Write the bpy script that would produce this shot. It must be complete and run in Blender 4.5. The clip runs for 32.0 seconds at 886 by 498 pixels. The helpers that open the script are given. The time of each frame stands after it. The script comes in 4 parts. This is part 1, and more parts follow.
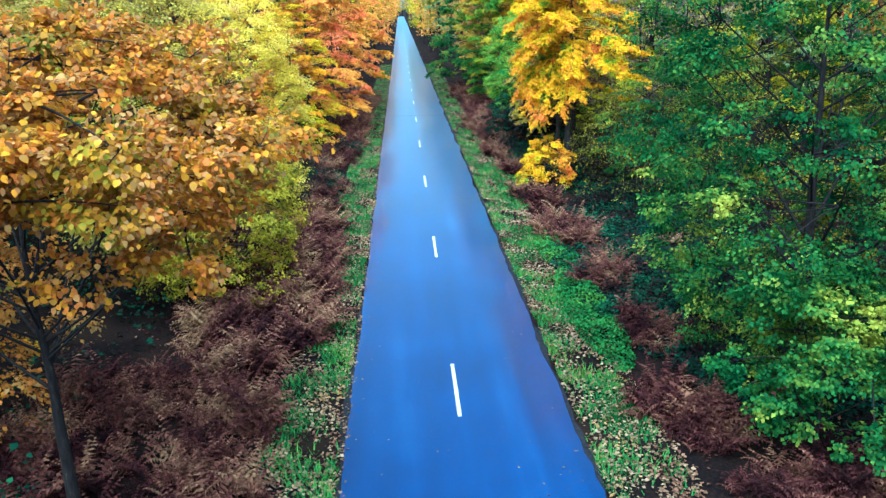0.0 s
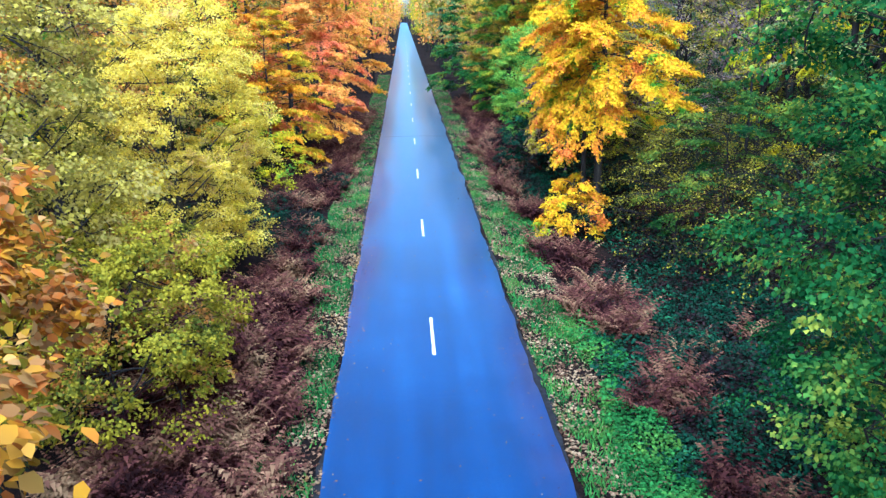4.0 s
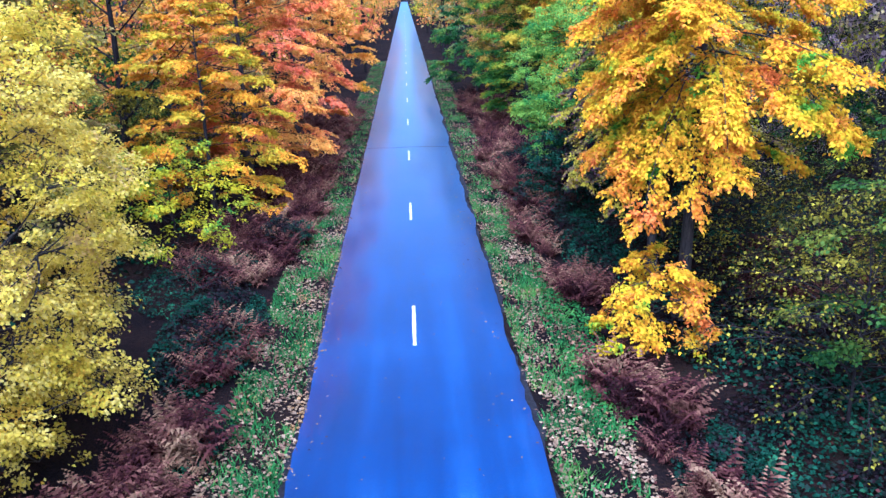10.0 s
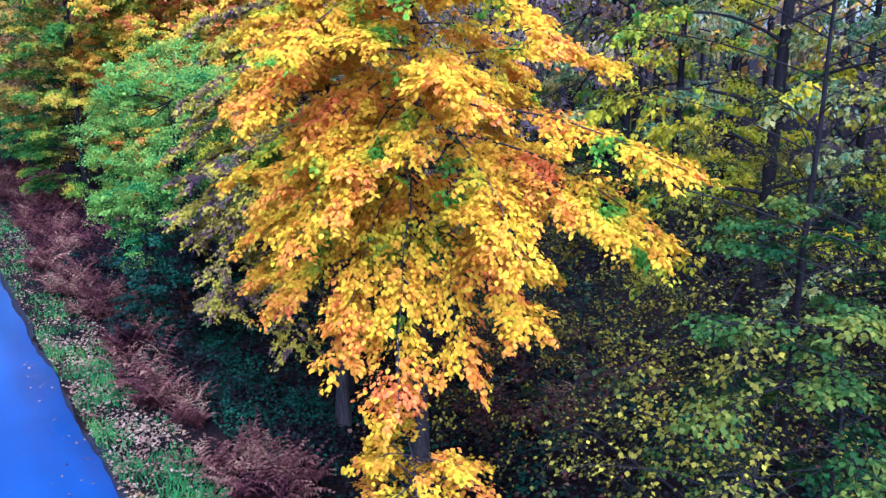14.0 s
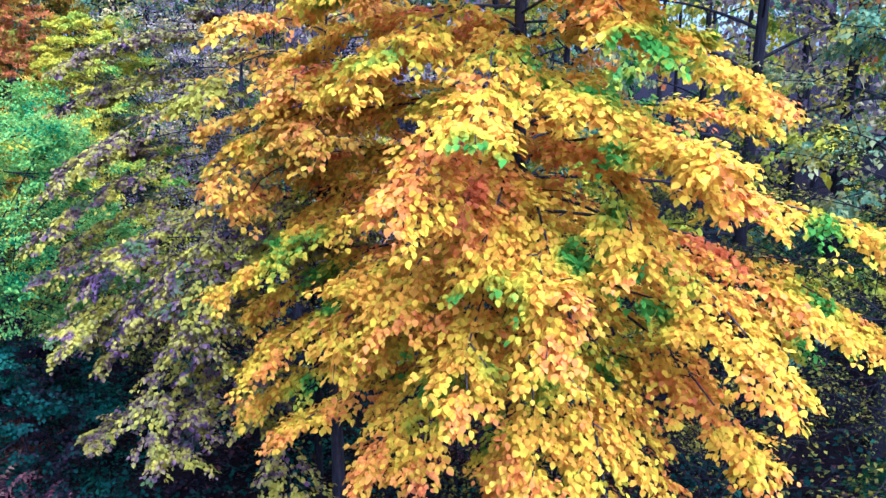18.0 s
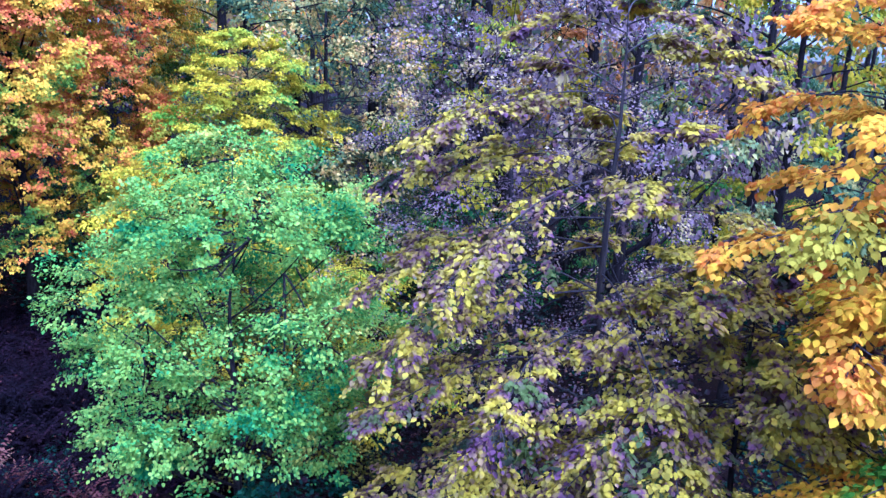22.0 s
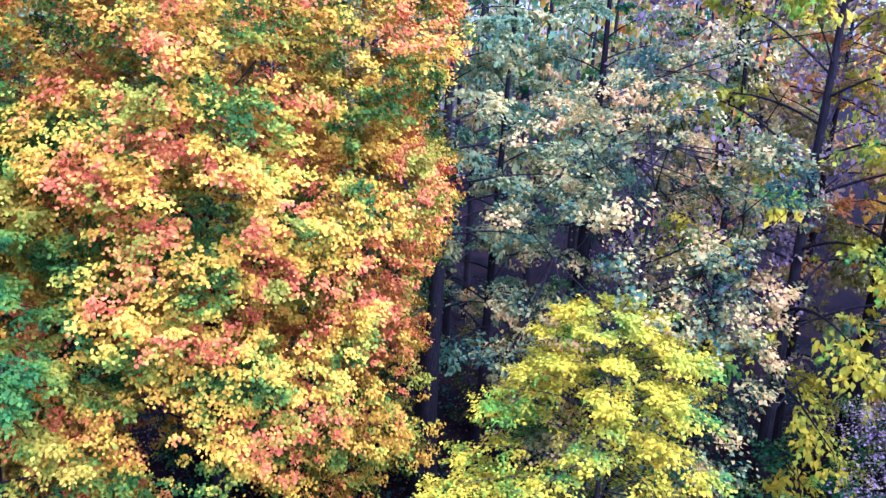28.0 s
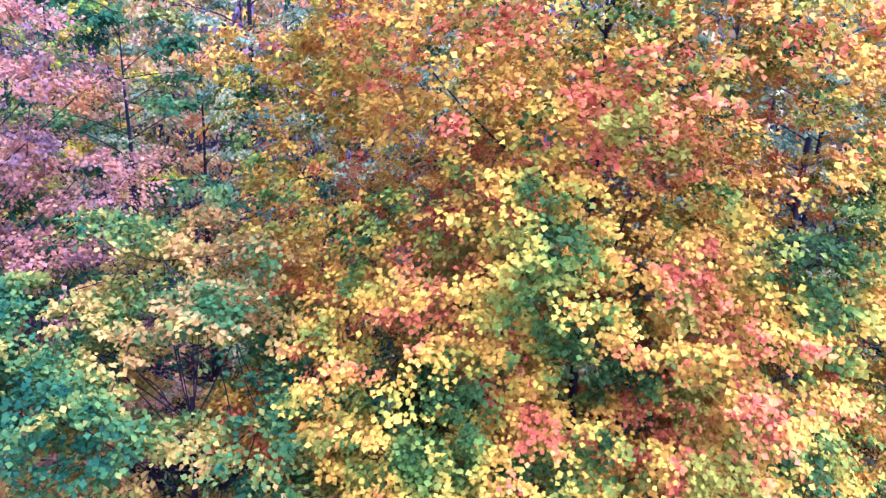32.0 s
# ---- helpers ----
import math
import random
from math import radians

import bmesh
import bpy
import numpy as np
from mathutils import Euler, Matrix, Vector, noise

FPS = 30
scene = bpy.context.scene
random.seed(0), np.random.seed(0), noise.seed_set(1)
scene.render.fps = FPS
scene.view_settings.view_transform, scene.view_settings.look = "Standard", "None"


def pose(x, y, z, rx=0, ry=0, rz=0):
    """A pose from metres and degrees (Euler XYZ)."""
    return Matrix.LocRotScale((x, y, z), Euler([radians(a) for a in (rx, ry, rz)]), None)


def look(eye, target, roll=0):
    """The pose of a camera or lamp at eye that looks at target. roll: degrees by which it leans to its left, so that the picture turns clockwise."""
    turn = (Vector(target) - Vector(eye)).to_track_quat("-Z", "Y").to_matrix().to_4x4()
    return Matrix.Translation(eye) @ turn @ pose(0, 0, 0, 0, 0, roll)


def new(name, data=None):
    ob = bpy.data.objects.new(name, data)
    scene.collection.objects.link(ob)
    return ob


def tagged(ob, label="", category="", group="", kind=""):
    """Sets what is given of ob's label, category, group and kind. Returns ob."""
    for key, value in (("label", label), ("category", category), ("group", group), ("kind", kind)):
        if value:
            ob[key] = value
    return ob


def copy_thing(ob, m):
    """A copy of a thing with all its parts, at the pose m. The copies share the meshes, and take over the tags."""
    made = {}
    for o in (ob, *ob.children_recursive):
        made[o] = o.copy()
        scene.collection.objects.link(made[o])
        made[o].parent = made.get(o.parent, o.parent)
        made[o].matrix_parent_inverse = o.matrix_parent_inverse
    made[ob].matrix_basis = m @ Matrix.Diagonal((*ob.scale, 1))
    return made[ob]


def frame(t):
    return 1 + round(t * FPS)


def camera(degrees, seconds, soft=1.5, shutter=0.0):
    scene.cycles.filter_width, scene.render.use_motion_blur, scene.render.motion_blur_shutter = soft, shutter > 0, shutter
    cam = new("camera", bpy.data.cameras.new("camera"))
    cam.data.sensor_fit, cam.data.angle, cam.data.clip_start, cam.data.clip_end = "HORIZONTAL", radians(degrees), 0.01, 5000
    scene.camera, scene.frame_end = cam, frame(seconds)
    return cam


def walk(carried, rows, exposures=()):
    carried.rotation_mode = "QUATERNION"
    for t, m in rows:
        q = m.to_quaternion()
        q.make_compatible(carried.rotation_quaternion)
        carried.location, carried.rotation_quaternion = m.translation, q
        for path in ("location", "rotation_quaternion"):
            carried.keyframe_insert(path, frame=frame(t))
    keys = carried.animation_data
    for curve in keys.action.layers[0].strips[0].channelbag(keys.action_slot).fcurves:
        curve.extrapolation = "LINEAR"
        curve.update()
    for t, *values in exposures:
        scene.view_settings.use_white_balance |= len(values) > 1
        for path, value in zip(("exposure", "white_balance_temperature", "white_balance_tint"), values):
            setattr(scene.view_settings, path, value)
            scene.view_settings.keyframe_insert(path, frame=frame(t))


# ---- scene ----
cam = camera(58.5, 32.0, soft=1.45)
PATH = [
    (0.0, (-1.195, -0.651, 9.781), (-1.103, 1.258, 9.191), -0.90),
    (0.5, (-1.179, 0.447, 9.744), (-1.081, 2.359, 9.166), -0.90),
    (1.0, (-1.181, 1.535, 9.739), (-1.078, 3.450, 9.171), -1.00),
    (1.5, (-1.001, 2.640, 9.752), (-0.903, 4.553, 9.179), -1.10),
    (2.0, (-0.854, 3.670, 9.769), (-0.759, 5.581, 9.186), -0.80),
    (2.5, (-0.818, 4.765, 9.809), (-0.719, 6.672, 9.216), -0.70),
    (3.0, (-0.743, 5.930, 9.861), (-0.651, 7.838, 9.269), -0.60),
    (3.5, (-0.718, 7.067, 9.839), (-0.631, 8.979, 9.261), -0.50),
    (5.5, (-0.586, 11.761, 9.790), (-0.485, 13.674, 9.216), -0.70),
    (6.0, (-0.499, 12.982, 9.836), (-0.399, 14.893, 9.254), -0.90),
    (6.5, (-0.403, 14.069, 9.822), (-0.301, 15.979, 9.238), -0.60),
    (7.0, (-0.209, 15.212, 9.822), (-0.110, 17.124, 9.245), -0.40),
    (7.5, (-0.068, 16.375, 9.806), (0.027, 18.290, 9.237), -0.20),
    (8.0, (-0.041, 17.565, 9.768), (0.053, 19.478, 9.194), -0.20),
    (8.5, (-0.007, 18.688, 9.715), (0.085, 20.602, 9.141), -0.40),
    (9.0, (0.002, 19.812, 9.719), (0.097, 21.725, 9.141), -0.70),
    (9.5, (0.029, 20.950, 9.680), (0.114, 22.855, 9.076), -0.90),
    (10.0, (0.044, 22.134, 9.686), (0.120, 24.033, 9.063), -1.30),
    (10.5, (0.082, 23.313, 9.664), (0.185, 25.212, 9.045), -1.30),
    (11.0, (0.200, 24.519, 9.721), (0.409, 26.416, 9.124), -0.40),
    (11.5, (0.339, 25.781, 9.726), (0.711, 27.666, 9.169), 1.10),
    (12.0, (0.453, 27.022, 9.678), (0.900, 28.898, 9.148), 2.00),
    (12.5, (0.384, 28.220, 9.690), (0.857, 30.093, 9.172), 1.60),
    (13.0, (0.148, 29.412, 9.757), (0.764, 31.246, 9.252), 0.70),
    (13.5, (-0.008, 30.529, 9.823), (0.833, 32.270, 9.312), -0.30),
    (14.0, (-0.143, 31.536, 9.779), (0.962, 33.116, 9.248), -0.30),
    (14.5, (-0.270, 32.335, 9.766), (1.044, 33.743, 9.225), 0.80),
    (16.5, (-1.234, 35.429, 9.924), (0.370, 36.524, 9.445), 1.20),
    (17.0, (-1.383, 36.674, 10.088), (0.225, 37.775, 9.635), 0.70),
    (17.5, (-1.551, 37.817, 10.205), (0.053, 38.921, 9.748), 0.40),
    (18.0, (-1.811, 38.914, 10.269), (-0.214, 40.011, 9.774), -0.10),
    (18.5, (-2.121, 39.979, 10.305), (-0.519, 41.059, 9.787), 0.30),
    (19.0, (-2.294, 41.023, 10.485), (-0.689, 42.095, 9.962), 0.80),
    (19.5, (-2.363, 42.057, 10.775), (-0.754, 43.125, 10.256), 1.10),
    (20.0, (-2.390, 43.167, 10.912), (-0.767, 44.226, 10.418), 1.60),
    (20.5, (-2.398, 44.386, 10.957), (-0.762, 45.429, 10.475), 1.90),
    (21.0, (-2.549, 45.591, 11.049), (-0.903, 46.615, 10.557), 1.80),
    (21.5, (-2.497, 46.883, 11.103), (-0.850, 47.901, 10.603), 1.90),
    (22.0, (-2.486, 48.104, 11.318), (-0.839, 49.120, 10.814), 2.20),
    (22.5, (-2.431, 49.428, 11.711), (-0.781, 50.439, 11.205), 2.50),
    (23.0, (-2.411, 50.712, 12.316), (-0.757, 51.714, 11.805), 2.00),
    (23.5, (-2.379, 52.037, 12.931), (-0.715, 53.026, 12.426), 1.70),
    (24.0, (-2.384, 53.376, 13.510), (-0.707, 54.341, 13.005), 2.00),
    (24.5, (-2.228, 54.696, 14.051), (-0.541, 55.645, 13.549), 1.90),
    (25.0, (-1.884, 56.019, 14.470), (-0.190, 56.961, 13.977), 1.80),
    (25.5, (-1.867, 57.105, 14.758), (-0.162, 58.035, 14.281), 1.90),
    (27.5, (-1.671, 61.682, 16.983), (0.050, 62.550, 16.452), 3.30),
    (28.0, (-1.651, 62.933, 17.442), (0.075, 63.788, 16.903), 3.30),
    (28.5, (-1.613, 64.347, 17.983), (0.117, 65.182, 17.427), 3.00),
    (29.0, (-1.525, 65.682, 18.460), (0.204, 66.518, 17.900), 2.60),
    (29.5, (-1.438, 67.101, 18.921), (0.295, 67.927, 18.359), 2.47),
    (30.0, (-1.310, 68.460, 19.426), (0.420, 69.288, 18.857), 2.14),
    (30.5, (-1.159, 69.875, 19.955), (0.567, 70.706, 19.379), 1.71),
    (31.0, (-1.030, 71.372, 20.552), (0.693, 72.202, 19.966), 1.51),
    (31.5, (-0.834, 72.817, 21.146), (0.888, 73.650, 20.559), 1.49),
    (32.0, (-0.615, 74.320, 21.764), (1.104, 75.155, 21.175), 1.46),
]
walk(cam, [(t, look(eye, target, roll)) for t, eye, target, roll in PATH], exposures=[(0.0, 1.52, 4850, -17), (3.0, 1.57, 4800, -9), (6.0, 1.52, 5000, 6), (11.0, 1.42, 4500, 20), (13.0, 1.38, 4480, 25), (17.0, 1.55, 4150, 26), (22.0, 1.68, 4080, 36), (26.0, 1.76, 4200, 42), (28.0, 1.78, 4330, 48), (32.0, 1.7, 4420, 66)])

# ---- world, sun, exposure ----
SUN_EL, SUN_AZ = radians(60), radians(197)
world = bpy.data.worlds.new("world")
scene.world = world
world.use_nodes = True
wn = world.node_tree
sky = wn.nodes.new("ShaderNodeTexSky")
sky.sky_type, sky.sun_disc = "NISHITA", False
sky.sun_elevation, sky.sun_rotation = SUN_EL, SUN_AZ
sky.air_density, sky.dust_density, sky.ozone_density = 1.0, 1.4, 2.5
wn.links.new(sky.outputs[0], wn.nodes["Background"].inputs[0])
wn.nodes["Background"].inputs[1].default_value = 0.10
sun = new("sun", bpy.data.lights.new("sun", "SUN"))
sun.data.energy, sun.data.angle, sun.data.color = 4.8, radians(80), (1.0, 0.96, 0.90)
sun.matrix_world = look((0, 0, 60), (-math.sin(SUN_AZ) * math.cos(SUN_EL) * 60, -math.cos(SUN_AZ) * math.cos(SUN_EL) * 60, 60 - math.sin(SUN_EL) * 60))

# ---- materials ----


def nodes_of(name):
    m = bpy.data.materials.new(name)
    m.use_nodes = True
    return m, m.node_tree.nodes, m.node_tree.links, m.node_tree.nodes["Principled BSDF"]


def ramp(n, stops):
    r = n.new("ShaderNodeValToRGB")
    while len(r.color_ramp.elements) < len(stops):
        r.color_ramp.elements.new(0.5)
    for e, (p, c) in zip(r.color_ramp.elements, stops):
        e.position, e.color = p, (*c, 1)
    return r


def math_node(n, l, op, a, b, clamp=False):
    k = n.new("ShaderNodeMath")
    k.operation, k.use_clamp = op, clamp
    for i, v in enumerate((a, b)):
        if isinstance(v, (int, float)):
            k.inputs[i].default_value = v
        else:
            l.new(v, k.inputs[i])
    return k.outputs[0]


def noise_node(n, l, scale, detail=3.0, rough=0.55, vec=None, w=None):
    k = n.new("ShaderNodeTexNoise")
    k.inputs["Scale"].default_value, k.inputs["Detail"].default_value, k.inputs["Roughness"].default_value = scale, detail, rough
    if vec is not None:
        l.new(vec, k.inputs["Vector"])
    if w is not None:
        k.noise_dimensions = "4D"
        l.new(w, k.inputs["W"])
    return k.outputs["Fac"]


def leaf_mat(name, cols, scale=0.45, spread=0.5, dark=0.72, glow=0.42, rough=0.5, world_space=False, swing=2.6):
    """Leaves: colour drifts in patches over the crown and again from leaf to leaf."""
    m, n, l, p = nodes_of(name)
    geo, tc, info = n.new("ShaderNodeNewGeometry"), n.new("ShaderNodeTexCoord"), n.new("ShaderNodeObjectInfo")
    w = math_node(n, l, "MULTIPLY", info.outputs["Random"], 37.0)
    patch = noise_node(n, l, scale, 2.5, 0.55, geo.outputs["Position"] if world_space else tc.outputs["Object"], w)
    patch = math_node(n, l, "MULTIPLY_ADD", patch, swing)
    patch.node.inputs[2].default_value = 0.5 - 0.5 * swing
    leaf = geo.outputs["Random Per Island"]
    jit = math_node(n, l, "MULTIPLY", math_node(n, l, "SUBTRACT", leaf, 0.5), spread * 0.6)
    fac = math_node(n, l, "ADD", patch, jit, True)
    k = len(cols) - 1
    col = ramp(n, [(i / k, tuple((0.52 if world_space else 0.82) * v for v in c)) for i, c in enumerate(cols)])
    l.new(fac, col.inputs[0])
    other = math_node(n, l, "FRACT", math_node(n, l, "MULTIPLY", leaf, 17.31), 0.0)
    val = math_node(n, l, "MULTIPLY_ADD", other, 1.2 - dark)
    val.node.inputs[2].default_value = dark
    hsv = n.new("ShaderNodeHueSaturation")
    l.new(col.outputs[0], hsv.inputs["Color"])
    l.new(val, hsv.inputs["Value"])
    l.new(hsv.outputs[0], p.inputs["Base Color"])
    p.inputs["Roughness"].default_value = rough
    p.inputs["Specular IOR Level"].default_value = 0.05
    tr = n.new("ShaderNodeBsdfTranslucent")
    l.new(hsv.outputs[0], tr.inputs["Color"])
    mix = n.new("ShaderNodeMixShader")
    mix.inputs[0].default_value = glow
    l.new(p.outputs[0], mix.inputs[1])
    l.new(tr.outputs[0], mix.inputs[2])
    l.new(mix.outputs[0], n["Material Output"].inputs[0])
    return m


def bark_mat(name, c1, c2):
    m, n, l, p = nodes_of(name)
    tc = n.new("ShaderNodeTexCoord")
    mp = n.new("ShaderNodeMapping")
    mp.inputs["Scale"].default_value = (9, 9, 1.6)
    l.new(tc.outputs["Object"], mp.inputs["Vector"])
    f = noise_node(n, l, 2.0, 6, 0.65, mp.outputs[0])
    r = ramp(n, [(0.3, c1), (0.62, c2), (0.78, tuple(0.6 * a + 0.4 * b for a, b in zip(c2, (0.16, 0.2, 0.1))))])
    l.new(f, r.inputs[0])
    l.new(r.outputs[0], p.inputs["Base Color"])
    p.inputs["Roughness"].default_value = 0.85
    p.inputs["Specular IOR Level"].default_value = 0.1
    b = n.new("ShaderNodeBump")
    b.inputs["Strength"].default_value, b.inputs["Distance"].default_value = 0.6, 0.03
    l.new(f, b.inputs["Height"])
    l.new(b.outputs[0], p.inputs["Normal"])
    return m


def ground_mat():
    m, n, l, p = nodes_of("shaded_forest_soil")
    geo = n.new("ShaderNodeNewGeometry")
    big = noise_node(n, l, 0.35, 4, 0.6, geo.outputs["Position"])
    fine = noise_node(n, l, 14.0, 5, 0.7, geo.outputs["Position"])
    f = math_node(n, l, "ADD", math_node(n, l, "MULTIPLY", big, 0.5), math_node(n, l, "MULTIPLY", fine, 0.5))
    # Near black: the canopy's shade is put into the soil colour.
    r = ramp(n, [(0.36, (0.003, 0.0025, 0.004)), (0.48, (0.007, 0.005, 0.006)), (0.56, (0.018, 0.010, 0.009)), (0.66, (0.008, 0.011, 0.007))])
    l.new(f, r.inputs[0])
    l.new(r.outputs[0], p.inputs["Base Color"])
    p.inputs["Roughness"].default_value = 0.95
    p.inputs["Specular IOR Level"].default_value = 0.05
    b = n.new("ShaderNodeBump")
    b.inputs["Strength"].default_value, b.inputs["Distance"].default_value = 0.9, 0.06
    l.new(fine, b.inputs["Height"])
    l.new(b.outputs[0], p.inputs["Normal"])
    return m


def asphalt_mat():
    m, n, l, p = nodes_of("damp_sky_blue_asphalt")
    geo = n.new("ShaderNodeNewGeometry")
    sep = n.new("ShaderNodeSeparateXYZ")
    l.new(geo.outputs["Position"], sep.inputs[0])
    mp = n.new("ShaderNodeMapping")
    mp.inputs["Scale"].default_value = (1.0, 0.06, 1.0)
    l.new(geo.outputs["Position"], mp.inputs["Vector"])
    streak = noise_node(n, l, 1.5, 4, 0.6, mp.outputs[0])
    mottle = noise_node(n, l, 0.22, 4, 0.6, geo.outputs["Position"])
    grain = noise_node(n, l, 22.0, 6, 0.9, geo.outputs["Position"])
    # polished wheel tracks: four soft bands along the road
    ax = math_node(n, l, "ABSOLUTE", sep.outputs[0], 0.0)
    w1 = math_node(n, l, "ABSOLUTE", math_node(n, l, "SUBTRACT", ax, 1.15), 0.0)
    track = math_node(n, l, "SUBTRACT", 1.0, math_node(n, l, "DIVIDE", w1, 0.75), True)
    f = math_node(n, l, "ADD", math_node(n, l, "MULTIPLY", streak, 0.3), math_node(n, l, "MULTIPLY", mottle, 0.34))
    f = math_node(n, l, "ADD", f, math_node(n, l, "MULTIPLY", grain, 0.42))
    f = math_node(n, l, "ADD", f, math_node(n, l, "MULTIPLY", track, 0.035))
    # The sky's blue is put into the base colour of the grey asphalt.
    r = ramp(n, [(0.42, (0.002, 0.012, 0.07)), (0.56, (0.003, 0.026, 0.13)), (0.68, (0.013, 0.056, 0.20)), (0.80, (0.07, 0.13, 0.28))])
    l.new(f, r.inputs[0])
    l.new(r.outputs[0], p.inputs["Base Color"])
    rr = n.new("ShaderNodeMapRange")
    rr.inputs["From Min"].default_value, rr.inputs["From Max"].default_value = 0.3, 0.7
    rr.inputs["To Min"].default_value, rr.inputs["To Max"].default_value = 0.36, 0.5
    l.new(f, rr.inputs["Value"])
    l.new(rr.outputs[0], p.inputs["Roughness"])
    p.inputs["Specular IOR Level"].default_value = 0.6
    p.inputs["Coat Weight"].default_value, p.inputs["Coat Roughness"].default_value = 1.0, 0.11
    # Sheen lobe and blue tints stand in for sky glare at grazing angles.
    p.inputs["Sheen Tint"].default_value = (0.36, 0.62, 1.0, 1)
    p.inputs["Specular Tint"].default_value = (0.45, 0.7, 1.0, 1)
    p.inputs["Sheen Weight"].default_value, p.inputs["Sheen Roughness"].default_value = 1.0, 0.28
    b = n.new("ShaderNodeBump")
    b.inputs["Strength"].default_value, b.inputs["Distance"].default_value = 0.6, 0.01
    l.new(grain, b.inputs["Height"])
    l.new(b.outputs[0], p.inputs["Normal"])
    return m


def plain_mat(name, c1, c2, scale, rough):
    m, n, l, p = nodes_of(name)
    geo = n.new("ShaderNodeNewGeometry")
    f = noise_node(n, l, scale, 5, 0.65, geo.outputs["Position"])
    r = ramp(n, [(0.32, c1), (0.62, c2)])
    l.new(f, r.inputs[0])
    l.new(r.outputs[0], p.inputs["Base Color"])
    p.inputs["Roughness"].default_value = rough
    p.inputs["Specular IOR Level"].default_value = 0.15
    b = n.new("ShaderNodeBump")
    b.inputs["Strength"].default_value, b.inputs["Distance"].default_value = 0.5, 0.01
    l.new(f, b.inputs["Height"])
    l.new(b.outputs[0], p.inputs["Normal"])
    return m


